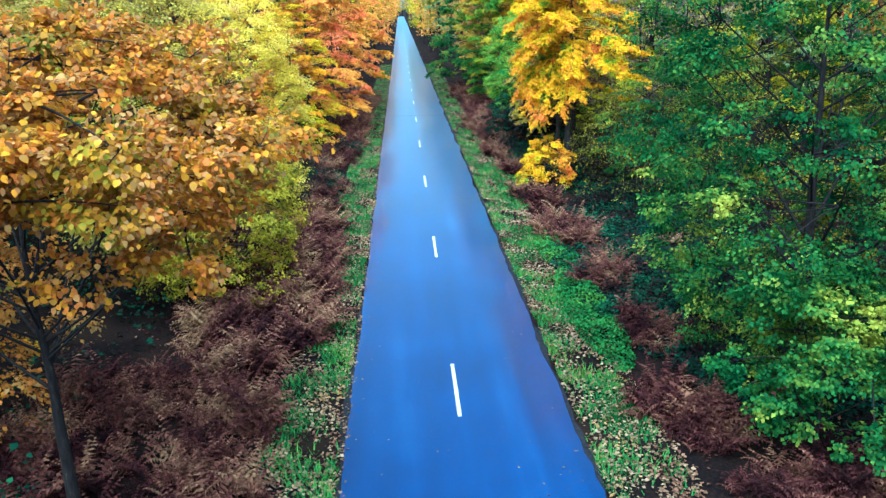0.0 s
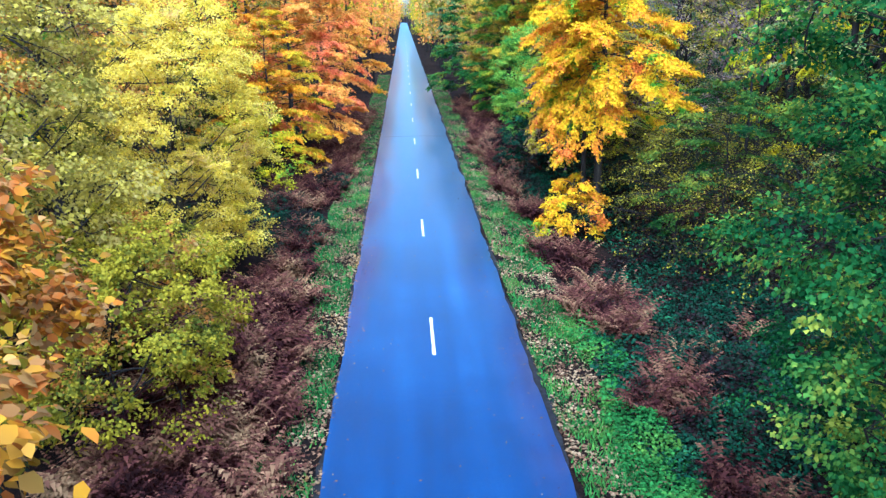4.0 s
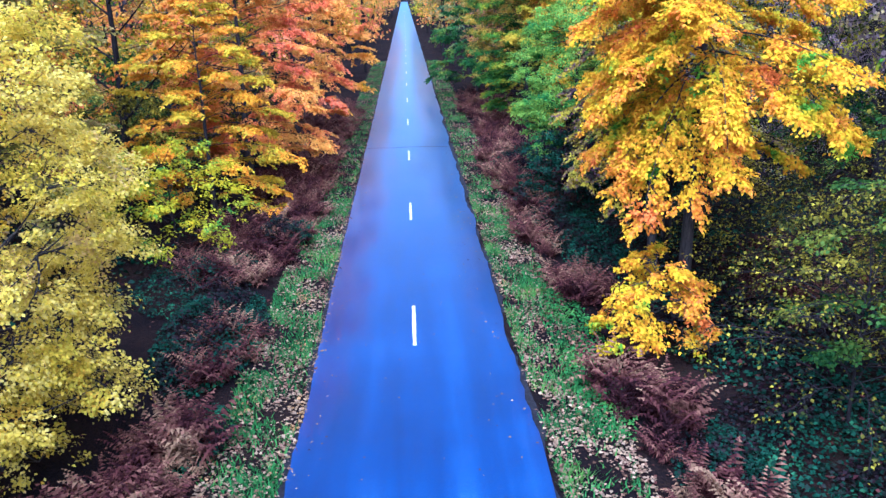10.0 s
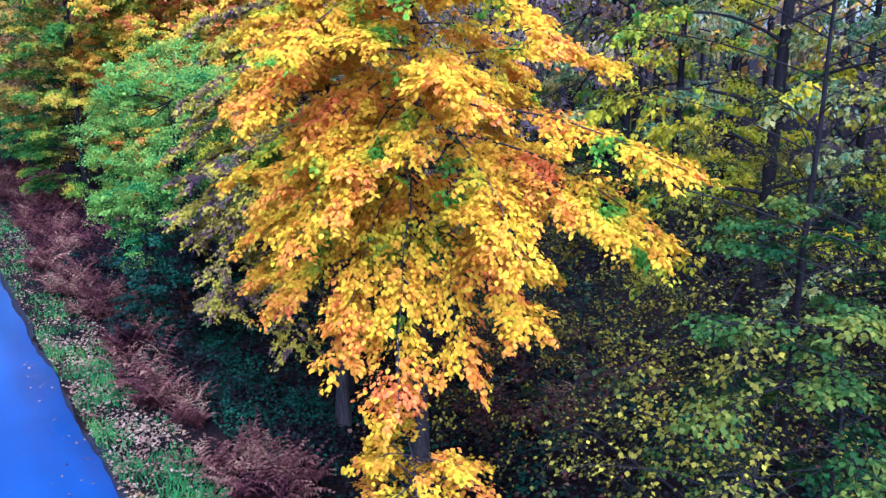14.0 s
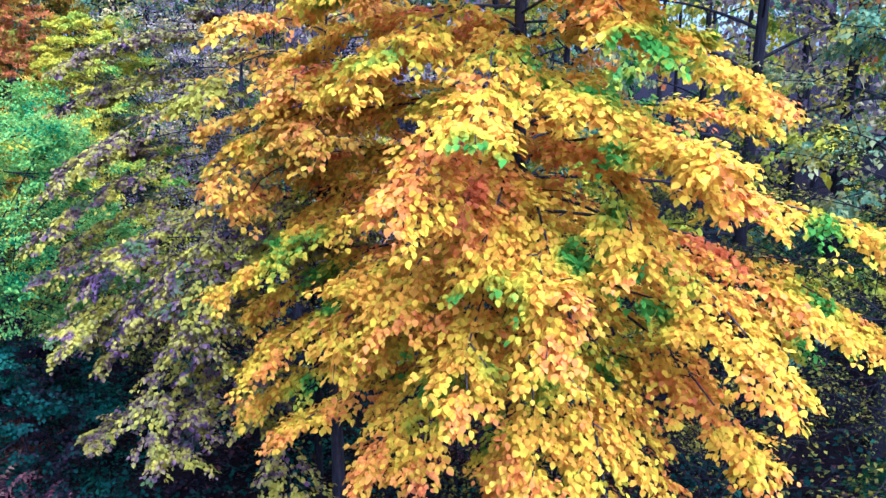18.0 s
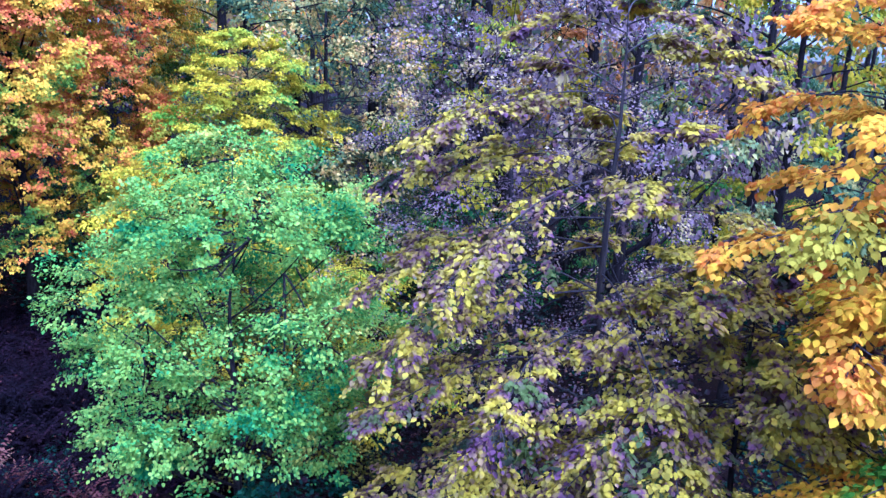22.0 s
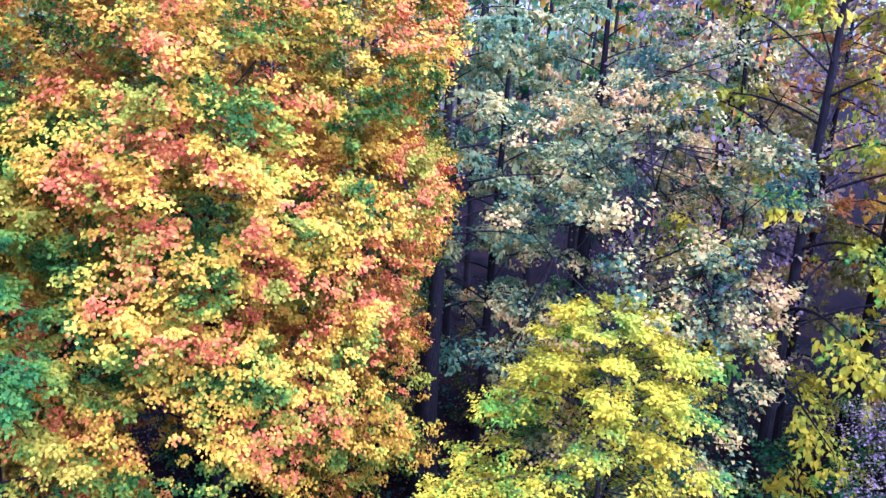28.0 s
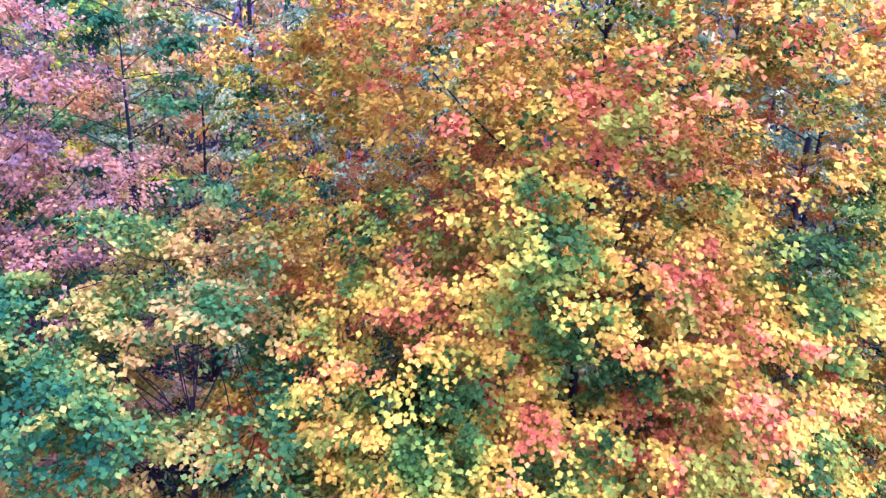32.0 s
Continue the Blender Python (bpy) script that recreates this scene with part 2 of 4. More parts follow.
Y2, OR, TAN, GR = (0.90, 0.56, 0.015), (0.92, 0.33, 0.02), (0.58, 0.40, 0.17), (0.12, 0.34, 0.05)
DG, OLV, LIME = (0.03, 0.11, 0.025), (0.30, 0.27, 0.03), (0.55, 0.58, 0.03)
M = dict(
    gold_beech=leaf_mat("gold_beech_leaf", [(0.14, 0.36, 0.03), (0.66, 0.56, 0.012), (0.92, 0.66, 0.01), (0.92, 0.42, 0.02), (0.92, 0.68, 0.01), (0.92, 0.52, 0.015), (0.92, 0.30, 0.045), (0.92, 0.60, 0.015), (0.92, 0.28, 0.06)], 0.7, 0.25, 0.74, 0.42, swing=3.2),
    amber=leaf_mat("amber_leaf", [(0.16, 0.19, 0.02), (0.46, 0.24, 0.06), (0.72, 0.36, 0.025), (0.66, 0.20, 0.035), (0.54, 0.32, 0.13), (0.74, 0.35, 0.025), (0.28, 0.28, 0.03), (0.66, 0.22, 0.03)], 0.7, 0.5, 0.55, 0.4),
    straw=leaf_mat("straw_leaf", [(0.30, 0.30, 0.04), (0.46, 0.38, 0.10), (0.62, 0.50, 0.07), (0.56, 0.44, 0.14), (0.40, 0.38, 0.05)], 0.5, 0.5),
    oak=leaf_mat("oak_leaf", [(0.045, 0.11, 0.015), (0.13, 0.25, 0.02), (0.36, 0.36, 0.02), (0.75, 0.53, 0.018), (0.79, 0.39, 0.02), (0.77, 0.54, 0.02), (0.79, 0.30, 0.035), (0.72, 0.15, 0.05), (0.79, 0.33, 0.045), (0.36, 0.36, 0.02)], 0.5, 0.12, 0.68, 0.14, swing=4.0),
    meadow=leaf_mat("green_and_straw_leaf", [(0.03, 0.11, 0.03), (0.08, 0.23, 0.035), (0.18, 0.33, 0.03), (0.54, 0.46, 0.025), (0.74, 0.54, 0.04)], 0.5, 0.4, swing=3.4),
    pale=leaf_mat("pale_yellow_leaf", [(0.80, 0.56, 0.20), (0.84, 0.66, 0.10), (0.95, 0.76, 0.08), (0.95, 0.78, 0.20), (0.92, 0.70, 0.06), (0.72, 0.62, 0.06), (0.95, 0.64, 0.07)], 0.5, 0.5, 0.85, 0.5),
    flame=leaf_mat("flame_leaf", [Y2, (0.95, 0.42, 0.08), (0.95, 0.56, 0.10), (0.95, 0.40, 0.10), (0.92, 0.24, 0.10), (0.95, 0.36, 0.18)], 0.33, 0.45, 0.9, 0.46),
    flame_low=leaf_mat("amber_flame_leaf", [(0.36, 0.40, 0.03), Y2, (0.54, 0.48, 0.03), OR, (0.84, 0.52, 0.02), OR], 0.5, 0.45, 0.8, 0.34),
    green=leaf_mat("green_leaf", [(0.012, 0.055, 0.022), (0.035, 0.14, 0.04), (0.06, 0.20, 0.05), (0.16, 0.30, 0.05), (0.44, 0.48, 0.07)], 0.6, 0.6, 0.6, 0.42, swing=3.4),
    spring=leaf_mat("yellow_green_leaf", [(0.012, 0.045, 0.02), (0.03, 0.10, 0.025), (0.09, 0.17, 0.03), (0.28, 0.28, 0.03)], 0.5, 0.6),
    teal=leaf_mat("blue_green_leaf", [(0.04, 0.20, 0.06), (0.14, 0.40, 0.07), (0.38, 0.56, 0.07), (0.16, 0.42, 0.08), (0.60, 0.62, 0.09)], 0.9, 0.6, 0.7, swing=3.0),
    lime=leaf_mat("lime_yellow_leaf", [GR, LIME, (0.60, 0.56, 0.012), (0.90, 0.68, 0.012), (0.22, 0.44, 0.03)], 0.6, 0.5, swing=3.2),
    # Paler copy of dotted for the forest behind: distance haze put into its colour.
    haze_pale_dotted=leaf_mat("hazed_thin_green_leaf", [(0.07, 0.17, 0.09), (0.18, 0.33, 0.15), (0.40, 0.44, 0.14), (0.84, 0.68, 0.20)], 0.5, 0.8),
    peach=leaf_mat("peach_yellow_leaf", [(0.03, 0.08, 0.055), (0.07, 0.15, 0.08), (0.28, 0.33, 0.10), (0.80, 0.60, 0.16), (0.90, 0.58, 0.20)], 0.6, 0.7, swing=3.0),
    dotted=leaf_mat("sparse_yellow_leaf", [(0.02, 0.04, 0.014), (0.07, 0.09, 0.02), (0.36, 0.31, 0.03), (0.56, 0.46, 0.04)], 0.7, 0.9, 0.5),
    purple=leaf_mat("copper_leaf", [(0.12, 0.08, 0.10), (0.22, 0.15, 0.19), (0.34, 0.25, 0.27), (0.22, 0.15, 0.17), (0.32, 0.24, 0.24), (0.70, 0.58, 0.20), (0.30, 0.19, 0.17)], 0.45, 0.6),
    copper=leaf_mat("dark_copper_leaf", [(0.03, 0.04, 0.02), (0.15, 0.065, 0.12), (0.58, 0.48, 0.03), (0.14, 0.06, 0.10), (0.40, 0.35, 0.04), (0.64, 0.52, 0.03), (0.18, 0.075, 0.13), (0.14, 0.20, 0.05)], 0.8, 0.2, 0.75, 0.34, swing=3.2),
    orange=leaf_mat("orange_beech_leaf", [(0.50, 0.44, 0.03), (0.92, 0.44, 0.03), (0.92, 0.62, 0.02), (0.92, 0.34, 0.05), (0.92, 0.60, 0.02), (0.88, 0.26, 0.06)], 0.6, 0.4, swing=3.4),
    hazel=leaf_mat("olive_yellow_leaf", [(0.10, 0.12, 0.02), (0.30, 0.28, 0.03), (0.52, 0.42, 0.03), (0.38, 0.34, 0.03), (0.16, 0.20, 0.03)], 0.7, 0.7, 0.6),
    mixed=leaf_mat("green_and_cream_leaf", [DG, (0.03, 0.15, 0.06), (0.08, 0.24, 0.05), (0.20, 0.32, 0.04), (0.74, 0.56, 0.06), (0.82, 0.46, 0.09), (0.16, 0.30, 0.05), (0.08, 0.24, 0.05)], 0.42, 0.4),
    rust=leaf_mat("rust_leaf", [OLV, TAN, (0.60, 0.30, 0.06), (0.66, 0.24, 0.06), Y2], 0.35, 0.5),
    rose=leaf_mat("rose_brown_leaf", [(0.08, 0.08, 0.07), (0.30, 0.17, 0.13), (0.70, 0.34, 0.13), (0.46, 0.22, 0.15), (0.78, 0.50, 0.12)], 0.35, 0.5),
    far_olive=leaf_mat("olive_leaf", [DG, OLV, (0.36, 0.33, 0.07), TAN, Y2], 0.3, 0.6),
    bracken=leaf_mat("bracken_frond", [(0.03, 0.012, 0.016), (0.08, 0.026, 0.034), (0.17, 0.055, 0.055), (0.26, 0.11, 0.085), (0.40, 0.19, 0.13), (0.54, 0.33, 0.19)], 0.8, 0.6, 0.45, 0.25, 0.8, True, 3.2),
    # Copy of bracken, near black: shade below the oak put into its colour.
    shaded_bracken=leaf_mat("shaded_bracken_frond", [(0.005, 0.004, 0.008), (0.012, 0.007, 0.014), (0.03, 0.013, 0.024)], 0.7, 0.6, 0.4, 0.15, 0.8, True),
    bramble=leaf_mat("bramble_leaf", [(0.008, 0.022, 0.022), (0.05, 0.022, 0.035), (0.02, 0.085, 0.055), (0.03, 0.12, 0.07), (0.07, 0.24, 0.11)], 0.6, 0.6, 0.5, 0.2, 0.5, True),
    grass=leaf_mat("verge_grass", [(0.04, 0.15, 0.04), (0.10, 0.36, 0.09), (0.22, 0.46, 0.08)], 0.6, 0.6, 0.55, 0.25, 0.6, True),
    litter=leaf_mat("fallen_leaf", [(0.15, 0.07, 0.05), (0.42, 0.23, 0.15), (0.62, 0.45, 0.30), (0.56, 0.32, 0.13)], 0.8, 0.9, 0.45, 0.1, 0.7, True),
    bark=bark_mat("beech_bark", (0.016, 0.014, 0.018), (0.06, 0.052, 0.052)),
    bark_dark=bark_mat("dark_bark", (0.007, 0.006, 0.008), (0.026, 0.022, 0.024)),
    soil=ground_mat(),
    asphalt=asphalt_mat(),
    edge=plain_mat("broken_tar_edge", (0.004, 0.004, 0.006), (0.018, 0.018, 0.025), 9.0, 0.85),
    tar=plain_mat("tar_seam", (0.012, 0.016, 0.03), (0.03, 0.04, 0.07), 8.0, 0.5),
    paint=plain_mat("worn_white_paint", (0.30, 0.31, 0.30), (0.54, 0.56, 0.53), 12.0, 0.6),
)

# ---- mesh helpers ----


def mesh_np(name, V, F, mat):
    """A mesh from vertex rows and face rows (all faces of one size)."""
    me = bpy.data.meshes.new(name)
    V, F = np.asarray(V, np.float32), np.asarray(F, np.int32)
    k = F.shape[1]
    me.vertices.add(len(V))
    me.vertices.foreach_set("co", V.ravel())
    me.loops.add(F.size)
    me.loops.foreach_set("vertex_index", F.ravel())
    me.polygons.add(len(F))
    me.polygons.foreach_set("loop_start", np.arange(0, F.size, k, dtype=np.int32))
    me.update(calc_edges=True)
    me.materials.append(mat)
    return me


def part(name, me, parent, label="", kind=""):
    ob = new(name, me)
    ob.parent = parent
    return tagged(ob, label, kind=kind)


def join(pieces):
    V, F, k = [], [], 0
    for v, f in pieces:
        V.append(v)
        F.append(f + k)
        k += len(v)
    return np.concatenate(V), np.concatenate(F)


def tube(P, R, sides=7):
    """A tapered pipe along points P with radii R."""
    P, R = np.asarray(P, float), np.asarray(R, float)
    T = np.gradient(P, axis=0)
    T /= np.linalg.norm(T, axis=1)[:, None] + 1e-9
    ref = np.where(np.abs(T[:, 2:3]) > 0.8, np.array([[1.0, 0, 0]]), np.array([[0, 0, 1.0]]))
    A = np.cross(T, ref)
    A /= np.linalg.norm(A, axis=1)[:, None] + 1e-9
    B = np.cross(T, A)
    a = np.linspace(0, 2 * np.pi, sides, endpoint=False)
    V = P[:, None] + R[:, None, None] * (np.cos(a)[None, :, None] * A[:, None] + np.sin(a)[None, :, None] * B[:, None])
    i, j = np.meshgrid(np.arange(len(P) - 1), np.arange(sides), indexing="ij")
    i, j, k = i.ravel(), j.ravel(), (j.ravel() + 1) % sides
    return V.reshape(-1, 3), np.stack([i * sides + j, i * sides + k, (i + 1) * sides + k, (i + 1) * sides + j], 1)


def unit(A):
    return A / (np.linalg.norm(A, axis=-1, keepdims=True) + 1e-9)


def leaves(P, D, N, size, width=0.41, fold=0.14, rounded=False):
    """Folded leaves at P along D, facing N: four-cornered, or six-cornered and rounder."""
    n = len(P)
    s = np.asarray(size).reshape(-1, 1) * np.ones((n, 1))
    D = unit(D)
    S = unit(np.cross(D, N))
    U = np.cross(S, D)
    if rounded:
        w, a, b = width * 0.92, P + 0.30 * s * D + 0.5 * fold * s * U, P + 0.68 * s * D + 0.4 * fold * s * U
        V = np.stack([P, a + w * s * S, b + 0.8 * w * s * S, P + s * D - 0.1 * s * U, b - 0.8 * w * s * S, a - w * s * S], 1).reshape(-1, 3)
        return V, np.arange(6 * n).reshape(-1, 6)
    mid = P + 0.48 * s * D
    V = np.stack([P, mid + width * s * S + fold * s * U, P + s * D - 0.1 * s * U, mid - width * s * S + fold * s * U], 1).reshape(-1, 3)
    return V, np.arange(4 * n).reshape(-1, 4)


def bough_curve(rng, z, az, length, rise, droop, k=9):
    s = np.linspace(0, 1, k)
    wob = np.cumsum(rng.normal(0, 0.05, k)) * length * 0.5
    r = s * length
    x = np.cos(az) * r - np.sin(az) * wob * s
    y = np.sin(az) * r + np.cos(az) * wob * s
    zz = z + rise * r - droop * length * s ** 2.2
    return np.stack([x, y, np.maximum(zz, 0.35)], 1)


def foliage(rng, curves, twigs, per, wid, size, flat, sag, inner=0.18, rounded=False):
    """Leaves set along side twigs of every bough. flat: 1 for layered sprays, 0 for tufts to all sides."""
    P0, TD, TL = [], [], []
    for c in curves:
        L = np.linalg.norm(np.diff(c, axis=0), axis=1).sum()
        n = max(4, int(twigs * (0.45 + 0.55 * min(1.6, L / 3.0))))
        s = inner + (1 - inner) * np.sqrt(rng.uniform(0.0, 1.0, n))
        f = s * (len(c) - 1)
        i = np.minimum(f.astype(int), len(c) - 2)
        u = (f - i)[:, None]
        p = c[i] * (1 - u) + c[i + 1] * u
        t = unit(c[i + 1] - c[i])
        side = unit(np.cross(t, np.array([[0, 0, 1.0]])))
        sg = np.where(rng.uniform(0, 1, n) < 0.5, -1.0, 1.0)[:, None]
        d = unit(t * rng.uniform(0.35, 1.1, (n, 1)) + side * sg * rng.uniform(0.4, 1.1, (n, 1)) + rng.normal(0, 1 - 0.86 * flat, (n, 3)) * 0.75)
        tl = (0.28 + wid * L * (1 - 0.62 * s)) * rng.uniform(0.5, 1.15, n)
        P0.append(p), TD.append(d), TL.append(tl)
    P0, TD, TL = np.concatenate(P0), np.concatenate(TD), np.concatenate(TL)
    n = len(P0)
    u = rng.uniform(0.05, 1, (n, per)) ** 0.8
    q = u * TL[:, None]
    P = P0[:, None] + TD[:, None] * q[..., None]
    P[..., 2] -= sag * q ** 2
    sd = unit(np.cross(TD, np.array([[0, 0, 1.0]]))) [:, None]
    sg = np.where(rng.uniform(0, 1, (n, per, 1)) < 0.5, -1.0, 1.0)
    D = TD[:, None] * 0.7 + sd * sg * rng.uniform(0.2, 1.0, (n, per, 1)) + rng.normal(0, 0.3, (n, per, 3))
    D[..., 2] -= 0.3 + 0.6 * sag
    P = P + sd * sg * rng.uniform(0, 0.09, (n, per, 1)) + rng.normal(0, 1, (n, per, 3)) * (0.02 + 0.10 * (1 - flat))
    N = np.array([0, 0, 1.0]) + rng.normal(0, 0.32, (n, per, 3))
    S = size * rng.uniform(0.65, 1.25, n * per)
    P = P.reshape(-1, 3)
    ok = P[:, 2] > 0.15
    return leaves(P[ok], D.reshape(-1, 3)[ok], N.reshape(-1, 3)[ok], S[ok], rounded=rounded), (P0, TD, TL, sag)


def twig_tubes(P0, TD, TL, sag, keep, rng):
    idx = rng.permutation(len(P0))[:keep]
    s = np.array([0.0, 0.5, 1.0])
    out = []
    for i in idx:
        p = P0[i] + TD[i] * (TL[i] * s)[:, None]
        p[:, 2] -= sag * (TL[i] * s) ** 2
        out.append(tube(p, [0.011, 0.008, 0.004], 3))
    return join(out)


def tree(name, x, y, H, zb, R, mat, label, nb=34, twigs=22, per=22, size=0.12, flat=0.9, sag=0.25, rise=0.25, droop=0.28, wid=0.26,
         power=0.6, bias=(0, 0), extra=(), bark="bark", seed=0, group="", limbs_apart=True, r0=0.0, twig_n=160, inner=0.18):
    """A tree of its own: tapered trunk, limbs, fine twigs and a crown of single leaves. bias: strength and bearing of the heavier side."""
    rng = np.random.default_rng(seed + 11)
    root = tagged(new(name), label, "bush" if "bush" in name else "tree", group)
    root.location = (x, y, 0)
    k = 12
    s = np.linspace(0, 1, k)
    ax = np.stack([np.cumsum(rng.normal(0, 0.045, k)) * s, np.cumsum(rng.normal(0, 0.045, k)) * s, s * H * 0.95 - 0.15], 1)
    r0 = r0 or 0.011 * H + 0.02
    rad = r0 * (1 - 0.96 * s) + r0 * 0.5 * np.exp(-s * 22)
    trunk = tube(ax, rad, 10)
    curves = []
    t = (np.arange(nb) + rng.uniform(0, 0.9, nb)) / nb
    for i in range(nb):
        z = zb + (H - zb) * t[i] * 0.97
        az = i * 2.39996 + rng.normal(0, 0.35)
        L = R * (1 - t[i]) ** power * min(1.0, 0.62 + 1.6 * t[i]) * rng.uniform(0.72, 1.15) * (1 + bias[0] * math.cos(az - radians(bias[1]))) + 0.7
        c = bough_curve(rng, z, az, L, rise + 0.35 * t[i] + rng.normal(0, 0.07), droop * rng.uniform(0.6, 1.3))
        curves.append(c)
    for z, az, L, ri, dr in extra:
        curves.append(bough_curve(rng, z, radians(az), L, ri, dr))
    for c in curves:
        f = np.interp(c[0, 2], ax[:, 2], np.arange(k))
        base = ax[int(f)] * (1 - f % 1) + ax[min(k - 1, int(f) + 1)] * (f % 1)
        c[:, :2] += base[:2]
    (V, F), tw = foliage(rng, curves, twigs, per, wid, size, flat, sag, inner, size < 0.107 and mat in ("gold_beech", "orange", "copper"))
    limbs = [tube(c, np.linspace(max(0.016, r0 * 0.24 * (1 - c[0, 2] / (H * 1.15))), 0.007, len(c)), 5) for c in curves]
    if limbs_apart:
        part("trunk", mesh_np("trunk", *trunk, M[bark]), root)
        for lv in limbs:
            part("limb", mesh_np("limb", *lv, M[bark]), root)
        if twig_n:
            part("twig_spray", mesh_np("twig_spray", *twig_tubes(*tw, twig_n, rng), M[bark]), root, kind="stuff")
    else:
        part("trunk", mesh_np("trunk", *join([trunk] + limbs), M[bark]), root)
    part("crown", mesh_np("crown", V, F, M[mat]), root, kind="stuff")
    return root


def clump_tree(name, x, y, H, zb, R, mat, label, clumps=60, tufts=14, per=36, size=0.12, cr=1.15, sq=0.65, seed=0, r0=0.0, bark="bark_dark", group="", apart=True, twig_n=0, stem=0.8, low=-0.8, holes=0.0, thin=1.0, loss=0.0, reach=1.0):
    """A broad tree: limbs fork from the trunk to billowing clumps, each made of tufts of single leaves."""
    rng = np.random.default_rng(seed + 500)
    root = tagged(new(name), label, "bush" if "bush" in name else "tree", group)
    root.location = (x, y, 0)
    r0 = r0 or 0.012 * H + 0.02
    k = 10
    s = np.linspace(0, 1, k)
    ax = np.stack([np.cumsum(rng.normal(0, 0.07, k)) * s, np.cumsum(rng.normal(0, 0.07, k)) * s, s * H * stem - 0.15], 1)
    trunk = tube(ax, r0 * (1 - 0.85 * s) + r0 * 0.5 * np.exp(-s * 20), 10)
    zc, hz = (H + zb) / 2, (H - zb) / 2
    i = np.arange(clumps) + 0.5
    vz = 1 - 2 * i / clumps
    vr = np.sqrt(1 - vz ** 2)
    a = i * 2.39996 + rng.normal(0, 0.25, clumps)
    f = rng.uniform(0.0, 1.0, clumps) ** 0.6 * 0.32 + 0.68
    wide = np.abs(vr) ** 0.75
    C = np.stack([R * f * wide * np.cos(a), R * f * wide * np.sin(a), zc + hz * (0.15 + 0.85 * f) * vz], 1) + rng.normal(0, 0.25, (clumps, 3))
    gap = np.sin(C[:, 0] * 1.1 + seed) * np.sin(C[:, 1] * 0.95 + 2 * seed) + np.sin(C[:, 2] * 0.85 + C[:, 0] * 0.5 + seed) + rng.normal(0, 0.25, clumps)
    C = C[(vz > low) & (gap > holes * 2 - 2) & (rng.uniform(0, 1, clumps) > loss)]
    rad = cr * rng.uniform(0.7, 1.3, len(C))
    limbs, mains = [], []
    for j, c in enumerate(C * [reach, reach, 1]):
        hd = math.hypot(c[0], c[1])
        if j % 4 == 0:
            z0 = min(max(c[2] - 0.75 * hd - 0.4, 0.12 * H), H * stem * 0.95)
            b0 = np.array([np.interp(z0, ax[:, 2], ax[:, 0]), np.interp(z0, ax[:, 2], ax[:, 1]), z0])
            mid, thick = b0 * 0.45 + c * 0.55 + [0, 0, -0.10 * hd] + rng.normal(0, 0.12, 3), max(0.02, r0 * 0.36 * (1 - z0 / (H * 1.2)))
        else:
            b0 = min(mains[-14:], key=lambda p: float(((p - c) ** 2).sum()))
            mid, thick = (b0 + c) / 2 + rng.normal(0, 0.15, 3), 0.024
        u = np.linspace(0, 1, 7)[:, None]
        p = b0 * (1 - u) ** 2 + 2 * mid * u * (1 - u) + c * u ** 2
        if j % 4 == 0:
            mains += [p[4], p[6]]
        limbs.append(tube(p, np.linspace(thick * thin, 0.010, 7), 5))
    n = len(C)
    T = unit(rng.normal(0, 1, (n, tufts, 3)) * [1, 1, 0.8] + unit(C - [0, 0, zc])[:, None] * 0.6 + [0, 0, 0.45])
    TP = C[:, None] + T * (rad[:, None] * rng.uniform(0.55, 1.05, (n, tufts)))[..., None] * [1, 1, sq]
    G = rng.normal(0, 1, (n, tufts, per, 3)) * (rad[:, None, None, None] * 0.15) * [1, 1, 0.5]
    P = (TP[:, :, None] + G)
    P[..., 2] -= 0.3 * (G[..., 0] ** 2 + G[..., 1] ** 2)
    P = P.reshape(-1, 3)
    out = np.broadcast_to(T[:, :, None], G.shape).reshape(-1, 3)
    D = out * 0.8 + rng.normal(0, 0.5, P.shape) - [0, 0, 0.45]
    N = out * 0.7 + [0, 0, 0.7] + rng.normal(0, 0.28, P.shape)
    ok = P[:, 2] > 0.12
    crown = leaves(P[ok], D[ok], N[ok], (size * rng.uniform(0.65, 1.25, len(P)))[ok], rounded=mat in ("teal", "amber"))
    if apart:
        part("trunk", mesh_np("trunk", *trunk, M[bark]), root)
        for lv in limbs:
            part("limb", mesh_np("limb", *lv, M[bark]), root)
        if twig_n:
            B, E = np.repeat(C, tufts, 0), TP.reshape(-1, 3)
            pick = rng.permutation(len(B))[:twig_n]
            part("twig_spray", mesh_np("twig_spray", *join([tube(np.stack([B[j], (B[j] + E[j]) / 2 + rng.normal(0, 0.05, 3), E[j]]), [0.012, 0.008, 0.004], 3) for j in pick]), M[bark]), root, kind="stuff")
    else:
        part("trunk", mesh_np("trunk", *join([trunk] + limbs), M[bark]), root)
    part("crown", mesh_np("crown", *crown, M[mat]), root, kind="stuff")
    return root

def lumps(P, seed, scale):
    """A smooth random field in -1 to 1 or so, with humps of about the given size."""
    rng = np.random.default_rng(seed + 900)
    w = unit(rng.normal(0, 1, (7, 3))) * (2 * np.pi / (scale * rng.uniform(0.7, 1.4, (7, 1)))) * [1, 1, 1.35]
    return np.sin(P @ w.T + rng.uniform(0, 6.28, 7)).sum(1) / 3.2


